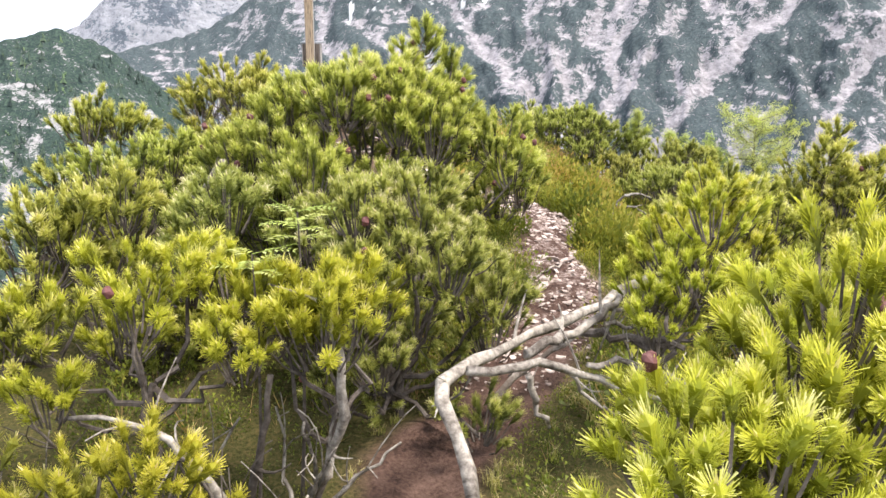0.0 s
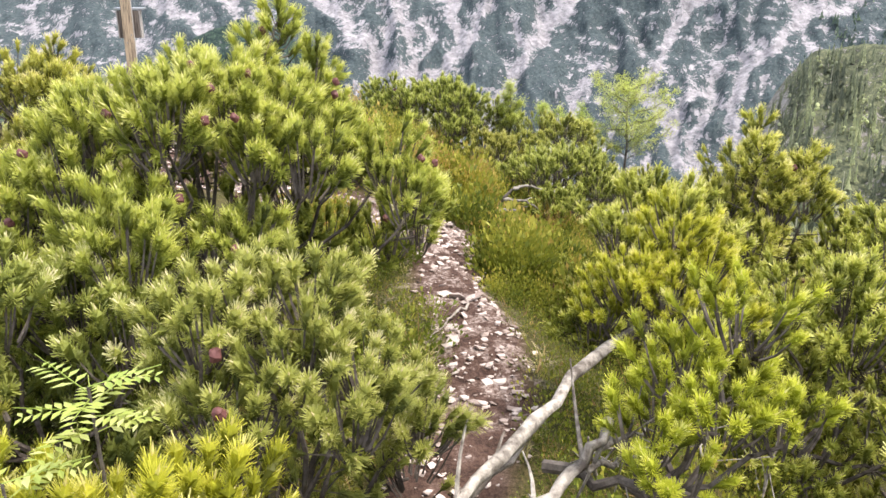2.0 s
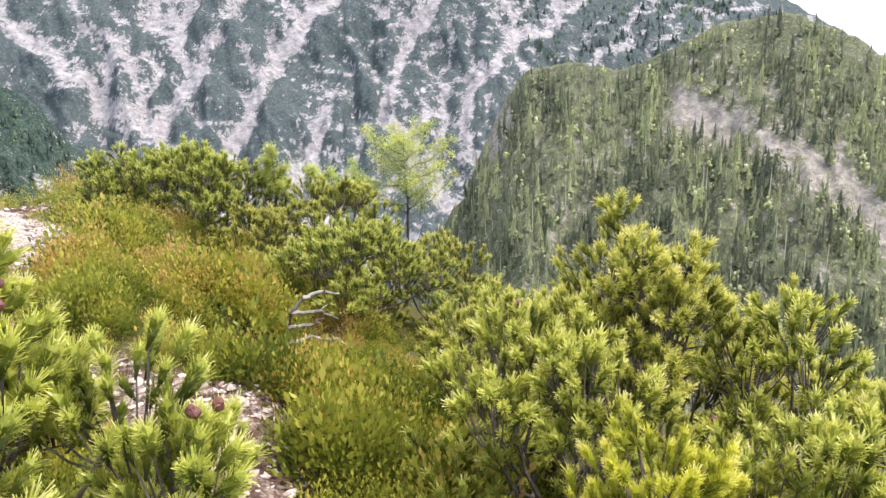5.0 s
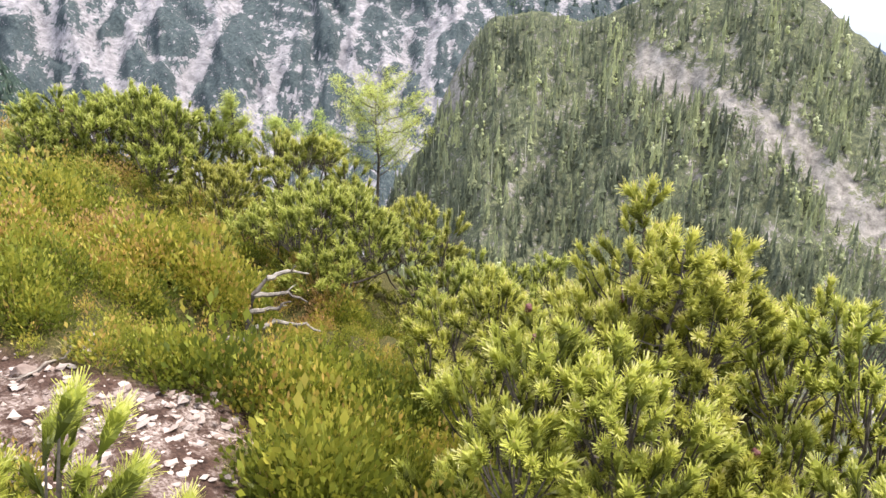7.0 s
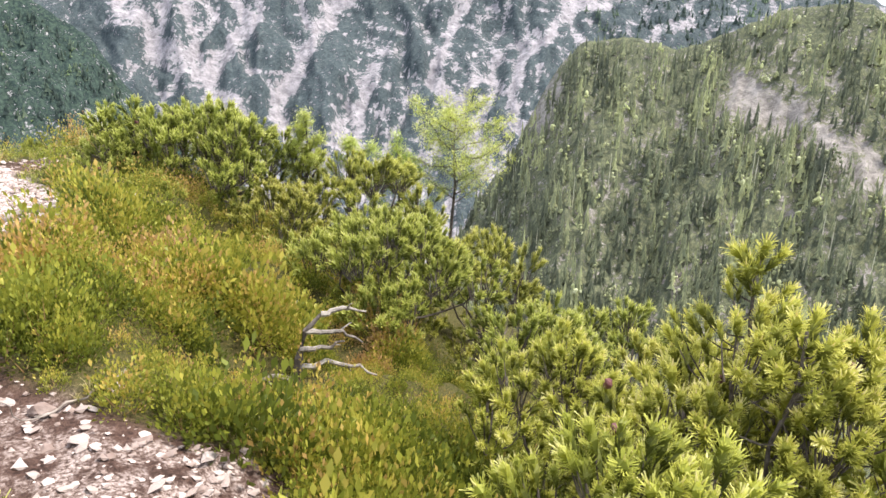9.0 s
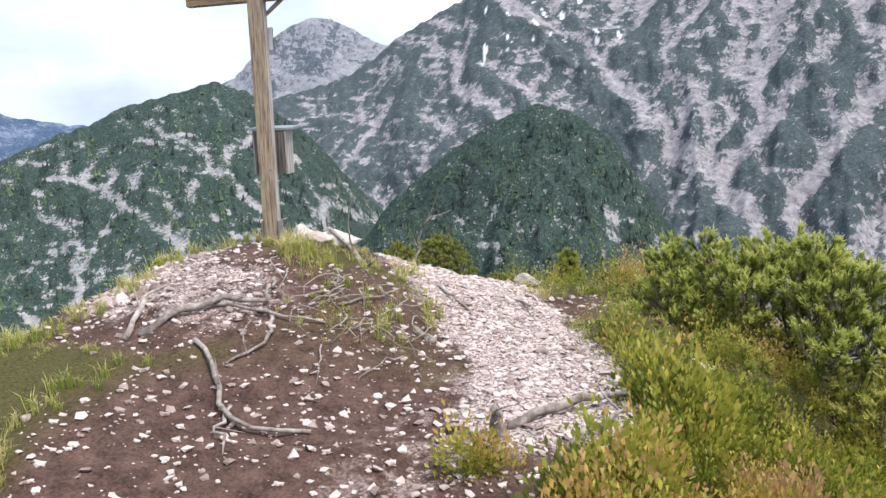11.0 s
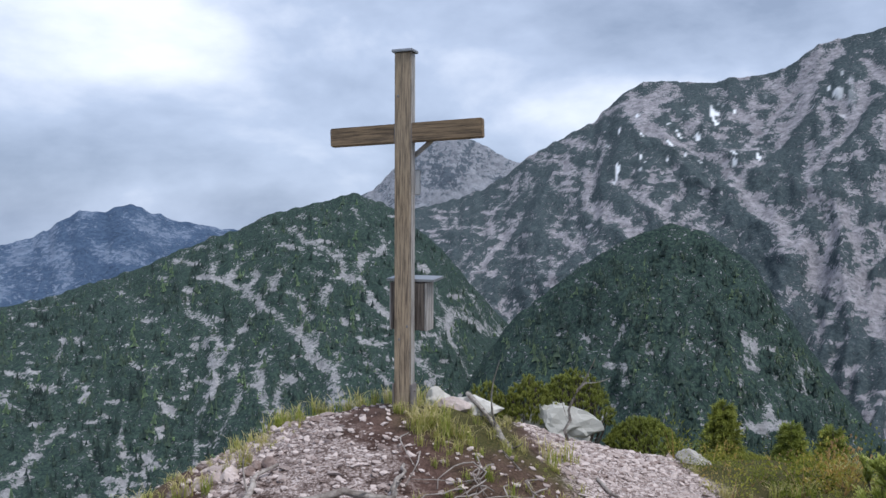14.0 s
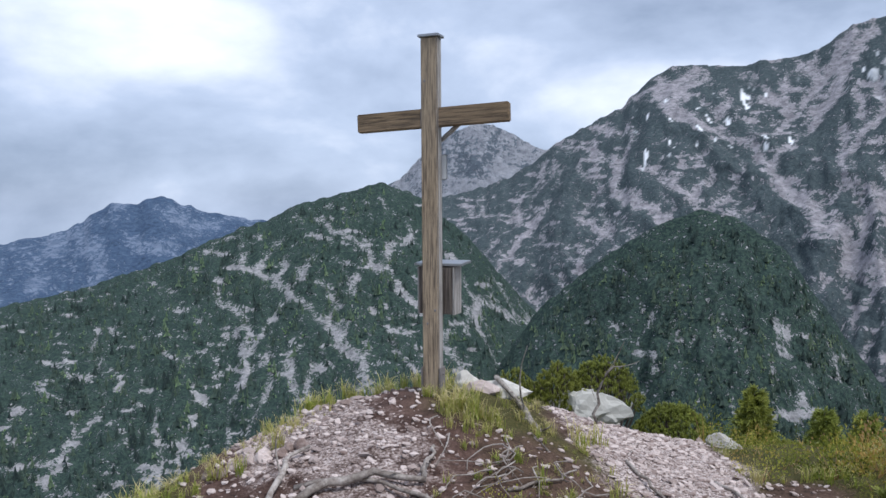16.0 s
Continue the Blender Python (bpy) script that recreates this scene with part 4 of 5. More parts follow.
def split(s):
    return (np.concatenate(s.v), np.concatenate(s.f3) if s.f3 else np.zeros((0, 3), int), np.concatenate(s.f4) if s.f4 else np.zeros((0, 4), int), np.concatenate(s.a))


SPRIGS = [split(cushion(128, 0.18, 0.10, 0.0125)) for _ in range(7)]


def tuft(blades, tall):
    s = Soup()
    for _ in range(blades):
        th, lean, t = rng.uniform(0, 6.28), rng.uniform(0.15, 0.9), tall * rng.uniform(0.5, 1.1)
        b = np.array([rng.normal(0, 0.02), rng.normal(0, 0.02), 0])
        d = np.array([math.cos(th), math.sin(th), 0])
        side = np.array([-d[1], d[0], 0]) * 0.0022
        m = b + d * lean * t * 0.3 + [0, 0, t * 0.6]
        e = b + d * lean * t + [0, 0, t * (1 - 0.35 * lean)]
        s.add(np.array([b - side, b + side, m + side, m - side]), np.array([[0, 1, 2, 3]]), rng.uniform(0.1, 0.5))
        s.add(np.array([m - side, m + side, e]), np.array([[0, 1, 2]]), rng.uniform(0.3, 0.8))
    return split(s)


def shrub(n, tall, wide, leaf):
    """A rounded heath bush filled with small leafy tips; the shade towards its heart is put into their tone."""
    s = Soup()
    d = rng.normal(0, 1, (n, 3))
    d[:, 2] = np.abs(d[:, 2])
    d /= np.linalg.norm(d, axis=1)[:, None]
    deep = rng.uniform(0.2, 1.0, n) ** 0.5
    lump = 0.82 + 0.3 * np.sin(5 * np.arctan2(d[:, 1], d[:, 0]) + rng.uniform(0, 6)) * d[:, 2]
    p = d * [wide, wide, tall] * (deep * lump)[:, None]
    out = d * 0.8 + [0, 0, 0.8] + rng.normal(0, 0.35, (n, 3))
    out /= np.linalg.norm(out, axis=1)[:, None]
    side = np.cross(out, rng.normal(0, 1, (n, 3)))
    side /= np.linalg.norm(side, axis=1)[:, None]
    size = leaf * rng.uniform(0.7, 1.4, (n, 1))
    v = np.stack([p, p + out * size * 0.55 + side * size * 0.24, p + out * size, p + out * size * 0.55 - side * size * 0.24], 1).reshape(-1, 3)
    # Tone drops with depth and towards the sides: painted inner shade.
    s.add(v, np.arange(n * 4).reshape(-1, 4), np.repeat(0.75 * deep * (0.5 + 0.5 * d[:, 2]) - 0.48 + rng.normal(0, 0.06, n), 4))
    for k in range(5):
        s.add(np.array([[0.003, 0, 0], [-0.003, 0, 0], p[rng.integers(n)]]), np.array([[0, 1, 2]]), 0.9)
    return s


SHRUBS = [split(shrub(310, 0.23, 0.15, 0.024)) for _ in range(6)]
TUFTS = [tuft(22, 0.16) for _ in range(5)]


def pick(n, x0, x1, y0, y1, test):
    out = []
    x, y = rng.uniform(x0, x1, n), rng.uniform(y0, y1, n)
    k = test(x, y)
    return list(zip(x[k], y[k]))


def heath_ground(x, y):
    b = bare(x, y)
    field = (x > -0.1 - 0.25 * sstep(10.6, 11.4, y)) & (x < 3.0) & (y > 2.9) & (y < 13.5)
    cushions = (np.hypot(x + 0.52, y - 8.6) < 0.13) | (np.hypot(x + 0.03, y - 7.72) < 0.07) | (np.hypot(x + 1.0, y - 8.75) < 0.10)
    snag_gap = (np.hypot((x - 1.40) / 0.36, (y - 6.70) / 0.32) > 1) | (rng.random(len(x)) < 0.15)
    thin = rng.random(len(x)) < 0.75 + 0.25 * sstep(0.38, 0.5, fbm(x * 1.5, y * 1.5, 3, 66))
    return cushions | (b < 0.45) & field & snag_gap & thin & ((y < 9.2) | (x > 0.95) | (rng.random(len(x)) < 0.16))


def under_left(x, y):
    return (bare(x, y) < 0.2) & (rng.random(len(x)) < 0.6)


def heath_tone(x, y):
    a, b = np.array([x]), np.array([y])
    patch = fbm(a * 2.8, b * 2.8, 3, 67)[0]
    return 0.14 + 2.2 * max(0, patch - 0.45) * (0.3 + 0.7 * float(sstep(5.0, 6.8, y + 0.6 - 0.6 * x))) + rng.normal(0, 0.12)


def shrub_tone(x, y):
    return heath_tone(x, y) + rng.normal(0.02, 0.15)


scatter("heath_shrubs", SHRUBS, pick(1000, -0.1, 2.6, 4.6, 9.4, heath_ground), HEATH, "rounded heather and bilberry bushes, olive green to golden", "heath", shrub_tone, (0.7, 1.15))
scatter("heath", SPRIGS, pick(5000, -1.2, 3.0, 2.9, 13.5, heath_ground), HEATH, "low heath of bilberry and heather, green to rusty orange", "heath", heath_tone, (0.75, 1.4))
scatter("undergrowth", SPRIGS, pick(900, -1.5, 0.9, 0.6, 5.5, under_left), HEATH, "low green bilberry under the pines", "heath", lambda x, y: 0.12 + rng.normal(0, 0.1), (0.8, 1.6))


def grass_ground(x, y):
    b = bare(x, y)
    edge = (b > 0.02) & (b < 0.6) & (rng.random(len(x)) < 0.5)
    mound = (np.hypot((x + 1.3) / 1.1, (y - 10.0) / 0.75) < 1) & (b < 0.75)
    collar = (np.hypot((x + 0.95) / 0.5, (y - 9.35) / 0.8) < 1) & (rng.random(len(x)) < 0.55)
    west = (x < -2.3) & (x > -4.2) & (y > 7.0) & (y < 11.5)
    tongue = (np.hypot((x - 0.66) / 0.32, (y - 10.2) / 1.1) < 1) & (b < 0.6)
    trail = (np.hypot((x - 0.2) / 0.5, (y - 3.0) / 1.1) < 1) & (b < 0.6)
    return edge | mound | collar | west | tongue | trail


scatter("grass", TUFTS, pick(8000, -4.2, 1.2, 1.5, 12.5, grass_ground), GRASS, "tufts of green and straw-coloured mountain grass", "grass",
        lambda x, y: 0.55 * vnoise(np.array([x * 2.0]), np.array([y * 2.0]), 4)[0] + 0.08 + rng.normal(0, 0.12), (0.3, 0.8))


def stone_shape(jag=0.3):
    bm = bmesh.new()
    bmesh.ops.create_icosphere(bm, subdivisions=1, radius=1)
    for v in bm.verts:
        v.co *= 1 + jag * (rng.random() - 0.5) * 1.6
    v = np.array([p.co[:] for p in bm.verts])
    f = np.array([[p.index for p in q.verts] for q in bm.faces])
    bm.free()
    return v * [1, 0.8, 0.45], f


PEBBLES = [stone_shape(0.7) for _ in range(8)]


def gravel():
    s = Soup()
    places = pick(60000, -3.3, 1.2, 3.0, 12.6, lambda x, y: rng.random(len(x)) < 0.9 * stony(x, y) ** 1.2 * bare(x, y) + 0.26 * bare(x, y))
    for x, y in places[:11500]:
        v, f = PEBBLES[rng.integers(8)]
        k = 0.005 + 0.022 * rng.random() ** 3
        s.add((v * k) @ frame_to(np.array([rng.normal(0, 0.25), rng.normal(0, 0.25), 1.0])).T + [x, y, h1(x, y) + 0.15 * k], f)
    tagged(s.mesh("gravel", LIMESTONE), "pale limestone gravel on dark trodden soil", "gravel", kind="stuff")


gravel()


def stone(name, x, y, size, mat, label, group="", sink=0.25, flat=0.62, jag=0.4, detail=3, turn=0.0):
    bm = bmesh.new()
    bmesh.ops.create_icosphere(bm, subdivisions=detail, radius=1)
    off = rng.uniform(0, 50, 3)
    for v in bm.verts:
        n = noise.noise(Vector(v.co) * 1.3 + Vector(off)) + 0.5 * noise.noise(Vector(v.co) * 3.1 + Vector(off))
        v.co = v.co * (1 + jag * n)
        for ax in (Vector((0.6, 0.3, 0.74)), Vector((-0.5, 0.6, 0.6)), Vector((0.2, -0.85, 0.45)), Vector((-0.8, -0.4, 0.3))):
            d = v.co.dot(ax)
            if d > 0.72:
                v.co -= ax * (d - 0.72) * 0.85
        v.co *= 1 + 0.10 * noise.noise(Vector(v.co) * 4.5 + Vector(off)) + 0.06 * noise.noise(Vector(v.co) * 11 + Vector(off))
        v.co = Vector((v.co.x * size[0], v.co.y * size[1], v.co.z * size[2]))
    ob = part(name, bm, mat)
    ob.location = (x, y, h1(x, y) + size[2] * (1 - 2 * sink) * 0.6)
    ob.rotation_euler = (0, 0, turn)
    return tagged(ob, label, "stone", group)


# stones lying on the trail and the gravel, told apart one by one
spots = pick(2600, -3.2, 1.1, 3.6, 12.2, lambda x, y: (rng.random(len(x)) < 0.36 * sstep(0.03, 0.2, stony(x, y) * bare(x, y))))
shapes = []
for k in range(10):
    v, f = stone_shape(0.6)
    me = bpy.data.meshes.new("stone")
    me.from_pydata([tuple(p) for p in v], [], [tuple(int(i) for i in q) for q in f])
    me.materials.append(LIMESTONE)
    shapes.append(me)
for k, (x, y) in enumerate(spots[:290]):
    ob = new("stone", shapes[k % 10])
    r = 0.014 + 0.036 * rng.random() ** 1.7
    ob.scale = (r, r * rng.uniform(0.6, 1), r * rng.uniform(0.35, 0.8))
    ob.location = (x, y, h1(x, y) + 0.2 * r)
    ob.rotation_euler = (rng.normal(0, 0.2), rng.normal(0, 0.2), rng.uniform(0, 6.28))
    tagged(ob, "small angular pale limestone on the trodden ground", "stone", "stones on the trail")

# the row of stones at the edge, and the pale stones by the cross
for k in range(9):
    stone("stone", -2.52 + 0.045 * k + rng.normal(0, 0.02), 8.85 + 0.03 * k + rng.normal(0, 0.04), (rng.uniform(0.03, 0.055), rng.uniform(0.03, 0.045), rng.uniform(0.025, 0.04)),
          LIMESTONE, "pale angular stone in the row at the edge", "stones along the edge", turn=rng.uniform(0, 6))
stone("stone", -1.66, 10.22, (0.085, 0.075, 0.095), WHITE_STONE, "white block of limestone beside the cross", "stones by the cross", 0.15, turn=0.4)
stone("stone", -1.43, 10.24, (0.17, 0.10, 0.085), WHITE_STONE, "long pale limestone block with faded yellow paint", "stones by the cross", 0.15, turn=0.15)
stone("stone", -1.52, 10.12, (0.12, 0.07, 0.05), LIMESTONE, "grey flat stone under the pale block", "stones by the cross", 0.2, turn=0.2)
stone("stone", -0.18, 11.95, (0.15, 0.10, 0.08), WHITE_STONE, "pale rock at the far end of the gravel", "", 0.25, turn=-0.6)
stone("stone", 0.99, 9.35, (0.10, 0.07, 0.06), WHITE_STONE, "pale rock in the heath by the dark pine", "", 0.2, turn=0.3)
stone("stone", 0.42, 6.05, (0.045, 0.04, 0.032), LIMESTONE, "pale stone at the edge of the heath", "", 0.2)
stone("stone", 0.66, 6.16, (0.04, 0.035, 0.03), LIMESTONE, "pale stone at the edge of the heath", "", 0.2)

# rock outcrop beyond the summit, capped with pine
out = stone("rock_outcrop", -2.75, 19.3, (0.72, 0.5, 0.55), OUTCROP, "pale limestone outcrop with a pine cap", "", 0.35, jag=0.9, detail=4, turn=0.5)
out.location.z = -1.66
tagged(out, category="rock")


def low_scrub(x, y, top, r, label):
    """Low dark pine scrub on the far outcrop."""
    root = new("scrub_pine")
    z = h1(x, y)
    root.location = (x, y, z)
    tagged(root, label, "pine", "scrub beyond the summit")
    s, w = Soup(), Soup()
    for k in range(620):
        rho, th = math.sqrt(rng.random()), rng.uniform(0, 6.283)
        p = np.array([r * rho * math.cos(th), r * rho * math.sin(th), (top - z) * (1 - 0.34 * rho ** 2) * rng.uniform(0.86, 1)])
        v, f, a = SHOOTS["far"][rng.integers(5)]
        s.add((v * 1.25) @ frame_to(np.array([rng.normal(0, 0.6), rng.normal(0, 0.6), 1])).T + p, f, np.clip(a * 0.5, 0, 1))
        if k % 12 == 0:
            w.tube(bend((0, 0, 0), p, (0, 0, -0.2), 5), np.linspace(0.05, 0.015, 5), 5)
    s.mesh("crown", NEEDLE_MID, root)
    w.mesh("trunk", BARK, root)


low_scrub(-3.25, 19.25, -0.78, 0.62, "dark pine scrub crowning the outcrop")
low_scrub(-4.1, 19.4, -0.98, 0.7, "dark pine scrub beside the outcrop")
low_scrub(-2.6, 20.3, -0.80, 0.8, "dark pine scrub beside the outcrop")
low_scrub(-1.3, 20.4, -1.65, 0.7, "dark pine scrub below the outcrop")
low_scrub(0.6, 20.6, -2.3, 1.1, "dark pine scrub below the outcrop")


# ---------------------------------------------------------------- dead wood and roots
def crooked(name, pts, r0, r1, mat, label, category, sides=8, twigs=0, n=10, parent_name="stem"):
    """A crooked tapering piece of wood through a few points, with side twigs as its parts."""
    pts = np.asarray(pts, float)
    d = np.concatenate([[0], np.cumsum(np.linalg.norm(np.diff(pts, axis=0), axis=1))])
    t = np.linspace(0, d[-1], n)
    line = np.column_stack([np.interp(t, d, pts[:, k]) for k in range(3)])
    line[1:-1] = (line[:-2] + 2 * line[1:-1] + line[2:]) / 4 + rng.normal(0, 0.009, (n - 2, 3))
    root = new(name)
    root.location = line[0]
    s = Soup()
    s.tube(line - line[0], np.linspace(r0, r1, n) * rng.uniform(0.88, 1.12, n), sides, rough=0.5)
    s.mesh(parent_name, mat, root, smooth=True)
    for k in range(twigs):
        i = rng.integers(2, n - 1)
        a = line[i] - line[0]
        e = a + rng.normal(0, 0.11, 3) + [0, 0, 0.05]
        q = Soup()
        q.tube(bend(a, e, rng.normal(0, 0.03, 3), 5), np.linspace(min(r1 * 0.7, 0.008), 0.002, 5), 5)
        q.mesh("twig", mat, root)
    return tagged(root, label, category)


def on(x, y, up=0.01):
    return (x, y, h1(x, y) + up)


crooked("dead_log", [(0.13, 1.80, 0.22), (0.10, 1.98, 0.36), (-0.02, 2.13, 0.45), (0.10, 2.30, 0.47), (0.28, 2.56, 0.44), (0.55, 2.88, 0.45), (0.85, 3.17, 0.47), (1.10, 3.38, 0.50)], 0.022, 0.019, DEADWOOD,
        "bleached crooked dead pine log across the trail", "log", 9, 7, 18)
crooked("dead_log", [(0.22, 2.80, 0.08), (0.42, 2.92, 0.22), (0.60, 3.02, 0.32), (0.74, 3.10, 0.40)], 0.015, 0.010, ROOT, "straight weathered log leaning over the trail", "log", 9, 3, 10)
crooked("dead_branch", [(0.11, 2.10, 0.53), (0.26, 2.18, 0.52), (0.43, 2.26, 0.48), (0.53, 2.31, 0.43), (0.74, 2.40, 0.32), (0.98, 2.50, 0.20)], 0.017, 0.007, DEADWOOD, "grey weathered dead branch forking from the fallen log", "branch", 8, 5, 12)
crooked("dead_branch", [(0.53, 2.31, 0.47), (0.68, 2.38, 0.45), (0.83, 2.44, 0.39), (0.95, 2.49, 0.31)], 0.012, 0.005, DEADWOOD, "grey weathered dead branch forking from the fallen log", "branch", 8, 3, 12)
crooked("dead_branch", [(0.32, 2.32, 0.50), (0.43, 2.40, 0.53), (0.56, 2.49, 0.54), (0.63, 2.53, 0.60), (0.70, 2.58, 0.65)], 0.017, 0.013, DEADWOOD, "grey weathered dead branch forking from the fallen log", "branch", 8, 4, 12)
crooked("dead_branch", [(0.63, 2.53, 0.54), (0.78, 2.63, 0.50), (0.96, 2.73, 0.40)], 0.009, 0.004, DEADWOOD, "grey weathered dead branch forking from the fallen log", "branch", 8, 3, 12)
crooked("dead_branch", [(0.33, 2.32, 0.42), (0.35, 2.34, 0.32), (0.42, 2.39, 0.19)], 0.013, 0.008, DEADWOOD, "grey weathered dead branch forking from the fallen log", "branch", 8, 1, 12)
crooked("dead_branch", [(0.63, 2.53, 0.60), (0.76, 2.61, 0.57), (0.89, 2.69, 0.53)], 0.009, 0.004, DEADWOOD, "grey weathered dead branch forking from the fallen log", "branch", 8, 3, 12)
crooked("dead_branch", [(0.45, 2.28, 0.48), (0.49, 2.29, 0.40), (0.58, 2.33, 0.30), (0.74, 2.40, 0.21)], 0.008, 0.004, DEADWOOD, "grey weathered dead branch forking from the fallen log", "branch", 8, 3, 12)
crooked("bare_stem", [(-0.42, 2.22, 0.02), (-0.33, 2.18, 0.22), (-0.28, 2.16, 0.45), (-0.31, 2.17, 0.66), (-0.36, 2.20, 0.80)], 0.020, 0.011, DEADWOOD, "pale bare pine stem rising to yellow-green shoots", "branch", 9, 4, 10)
crooked("dead_branch", [(-0.62, 1.95, 0.12), (-0.75, 1.92, 0.34), (-0.92, 1.95, 0.44), (-1.15, 2.0, 0.40)], 0.018, 0.006, DEADWOOD, "thin grey dead branch in the thicket", "branch", 7, 4, 10)
crooked("bare_stem", [(-0.62, 2.15, 0.0), (-0.56, 2.12, 0.25), (-0.52, 2.12, 0.50)], 0.020, 0.010, BARK, "dark bare pine stem in the thicket", "branch", 7, 2, 8)
crooked("dead_branch", [(-1.25, 3.6, 0.75), (-1.13, 3.5, 0.92), (-1.02, 3.42, 1.02)], 0.022, 0.016, DEADWOOD, "bleached dead branch poking from the thicket", "branch", 7, 1, 6)

# the thicket of thin dead twigs under the bushes
for k in range(14):
    x, y = rng.uniform(-1.25, -0.35), rng.uniform(1.75, 2.35)
    a = rng.uniform(0, 6.28)
    crooked("dead_branch", [on(x, y, 0.02), (x + 0.10 * math.cos(a), y + 0.08 * math.sin(a), h1(x, y) + 0.16), (x + 0.26 * math.cos(a), y + 0.2 * math.sin(a), h1(x, y) + rng.uniform(0.22, 0.42))],
            0.010, 0.004, BARK if k % 2 else DEADWOOD, "thin bare dead branch under the pines", "branch", 5, 4, 8)
for k in range(10):
    x, y = rng.uniform(0.75, 1.7), rng.uniform(2.5, 3.5)
    a = rng.uniform(0, 6.28)
    crooked("dead_branch", [on(x, y, 0.02), (x + 0.12 * math.cos(a), y + 0.10 * math.sin(a), h1(x, y) + 0.15), (x + 0.32 * math.cos(a), y + 0.25 * math.sin(a), h1(x, y) + rng.uniform(0.15, 0.4))],
            0.009, 0.004, BARK if k % 2 else DEADWOOD, "thin bare dead branch under the pines", "branch", 5, 4, 8)

# the small dead pine in the heath
SN = np.array([1.47, 6.83, -0.24])


def snag():
    root = new("dead_pine")
    root.location = SN
    root.scale = (1.2, 1.2, 1.2)
    tagged(root, "small bleached dead pine with curling bare branches in the heath", "dead tree")
    z0 = h1(SN[0], SN[1]) - SN[2]
    s = Soup()
    s.tube(np.array([(-0.16, 0, z0), (-0.06, 0, 0.0), (0.02, 0, 0.03), (0.07, 0, 0.12), (0.08, 0, 0.26), (0.11, 0, 0.38), (0.18, 0, 0.45)]), [0.03, 0.032, 0.03, 0.026, 0.02, 0.014, 0.008], 8, rough=0.3)
    s.mesh("trunk", BARK, root)
    for a, b, sag in [((0.18, 0, 0.45), (0.38, -0.02, 0.44), (0, 0, 0.04)), ((0.11, 0, 0.38), (0.36, -0.03, 0.30), (0, 0, 0.05)), ((0.09, 0, 0.30), (0.27, -0.05, 0.33), (0.02, 0, -0.03)),
                      ((0.08, 0, 0.22), (0.42, -0.06, 0.14), (0.05, 0, 0.05)), ((0.07, 0, 0.13), (0.45, -0.12, -0.16), (0.10, 0, 0.10)), ((0.07, 0, 0.12), (0.36, -0.10, -0.02), (0.06, 0, 0.06)),
                      ((0.06, 0, 0.10), (-0.20, -0.05, 0.05), (0, 0, 0.05)), ((0.07, 0, 0.16), (-0.16, 0.03, 0.17), (0, 0, 0.03)), ((0.07, 0, 0.10), (0.32, -0.08, -0.10), (0.08, 0, 0.08))]:
        q = Soup()
        q.tube(bend(a, b, sag, 8, 0.008), np.linspace(0.014, 0.004, 8), 6)
        p = bend(a, b, sag, 8)[4]
        q.tube(bend(p, p + rng.normal(0, 0.05, 3) + [0.05, 0, -0.02], (0, 0, 0.01), 4), np.linspace(0.005, 0.002, 4), 4)
        q.mesh("branch", DEADWOOD, root)


snag()

ROOT_LABEL = "worn grey pine root lying on the trodden soil"
for pts, r in [([on(-1.9, 8.48), on(-1.77, 8.6, 0.03), on(-1.6, 8.72, 0.05), on(-1.49, 8.78, 0.04), on(-1.34, 8.84, 0.03)], 0.024),
               ([on(-1.36, 8.84, 0.02), on(-1.37, 8.95, 0.05), on(-1.42, 9.12, 0.03)], 0.016),
               ([on(-1.98, 8.45), on(-2.0, 8.65, 0.03), on(-2.08, 8.85, 0.03), on(-2.06, 9.0, 0.02)], 0.018),
               ([on(-1.9, 8.62), on(-1.6, 8.75, 0.03), on(-1.3, 8.7, 0.02), on(-1.0, 8.78, 0.01)], 0.013),
               ([on(-1.55, 8.4), on(-1.35, 8.2, 0.03), on(-1.26, 8.08, 0.04), on(-1.2, 7.9, 0.02), on(-0.95, 7.78, 0.03), on(-0.74, 7.82, 0.01)], 0.016),
               ([on(-1.3, 8.75), on(-1.2, 8.5, 0.03), on(-1.32, 8.25, 0.02)], 0.012),
               ([on(-1.15, 7.95), on(-1.1, 7.7, 0.02), on(-1.0, 7.6, 0.0)], 0.009),
               ([on(0.05, 7.98), on(0.2, 8.08, 0.05), on(0.38, 8.2, 0.06), on(0.6, 8.36, 0.04)], 0.023),
               ([on(0.26, 7.75, 0.03), on(0.38, 7.88, 0.06), on(0.54, 8.12, 0.04)], 0.019),
               ([on(-0.65, 6.85), on(-0.45, 6.78, 0.02), on(-0.3, 6.75, 0.0)], 0.009),
               ([on(-1.0, 9.0), on(-0.85, 9.2, 0.03), on(-0.78, 9.45, 0.02)], 0.009),
               ([on(-0.6, 9.9), on(-0.4, 9.6, 0.03), on(-0.2, 9.3, 0.01)], 0.010),
               ([on(-0.15, 10.15, 0.01), on(0.02, 9.85, 0.03), on(0.05, 9.6, 0.01)], 0.010),
               ([on(0.72, 6.35), on(0.62, 6.1, 0.03), on(0.4, 6.0, 0.02)], 0.009),
               ([on(0.75, 4.4), on(0.62, 4.25, 0.02), on(0.5, 4.1, 0.01)], 0.007)]:
    crooked("root", pts, r, r * 0.5, ROOT, ROOT_LABEL, "root", 7, 1, 10)
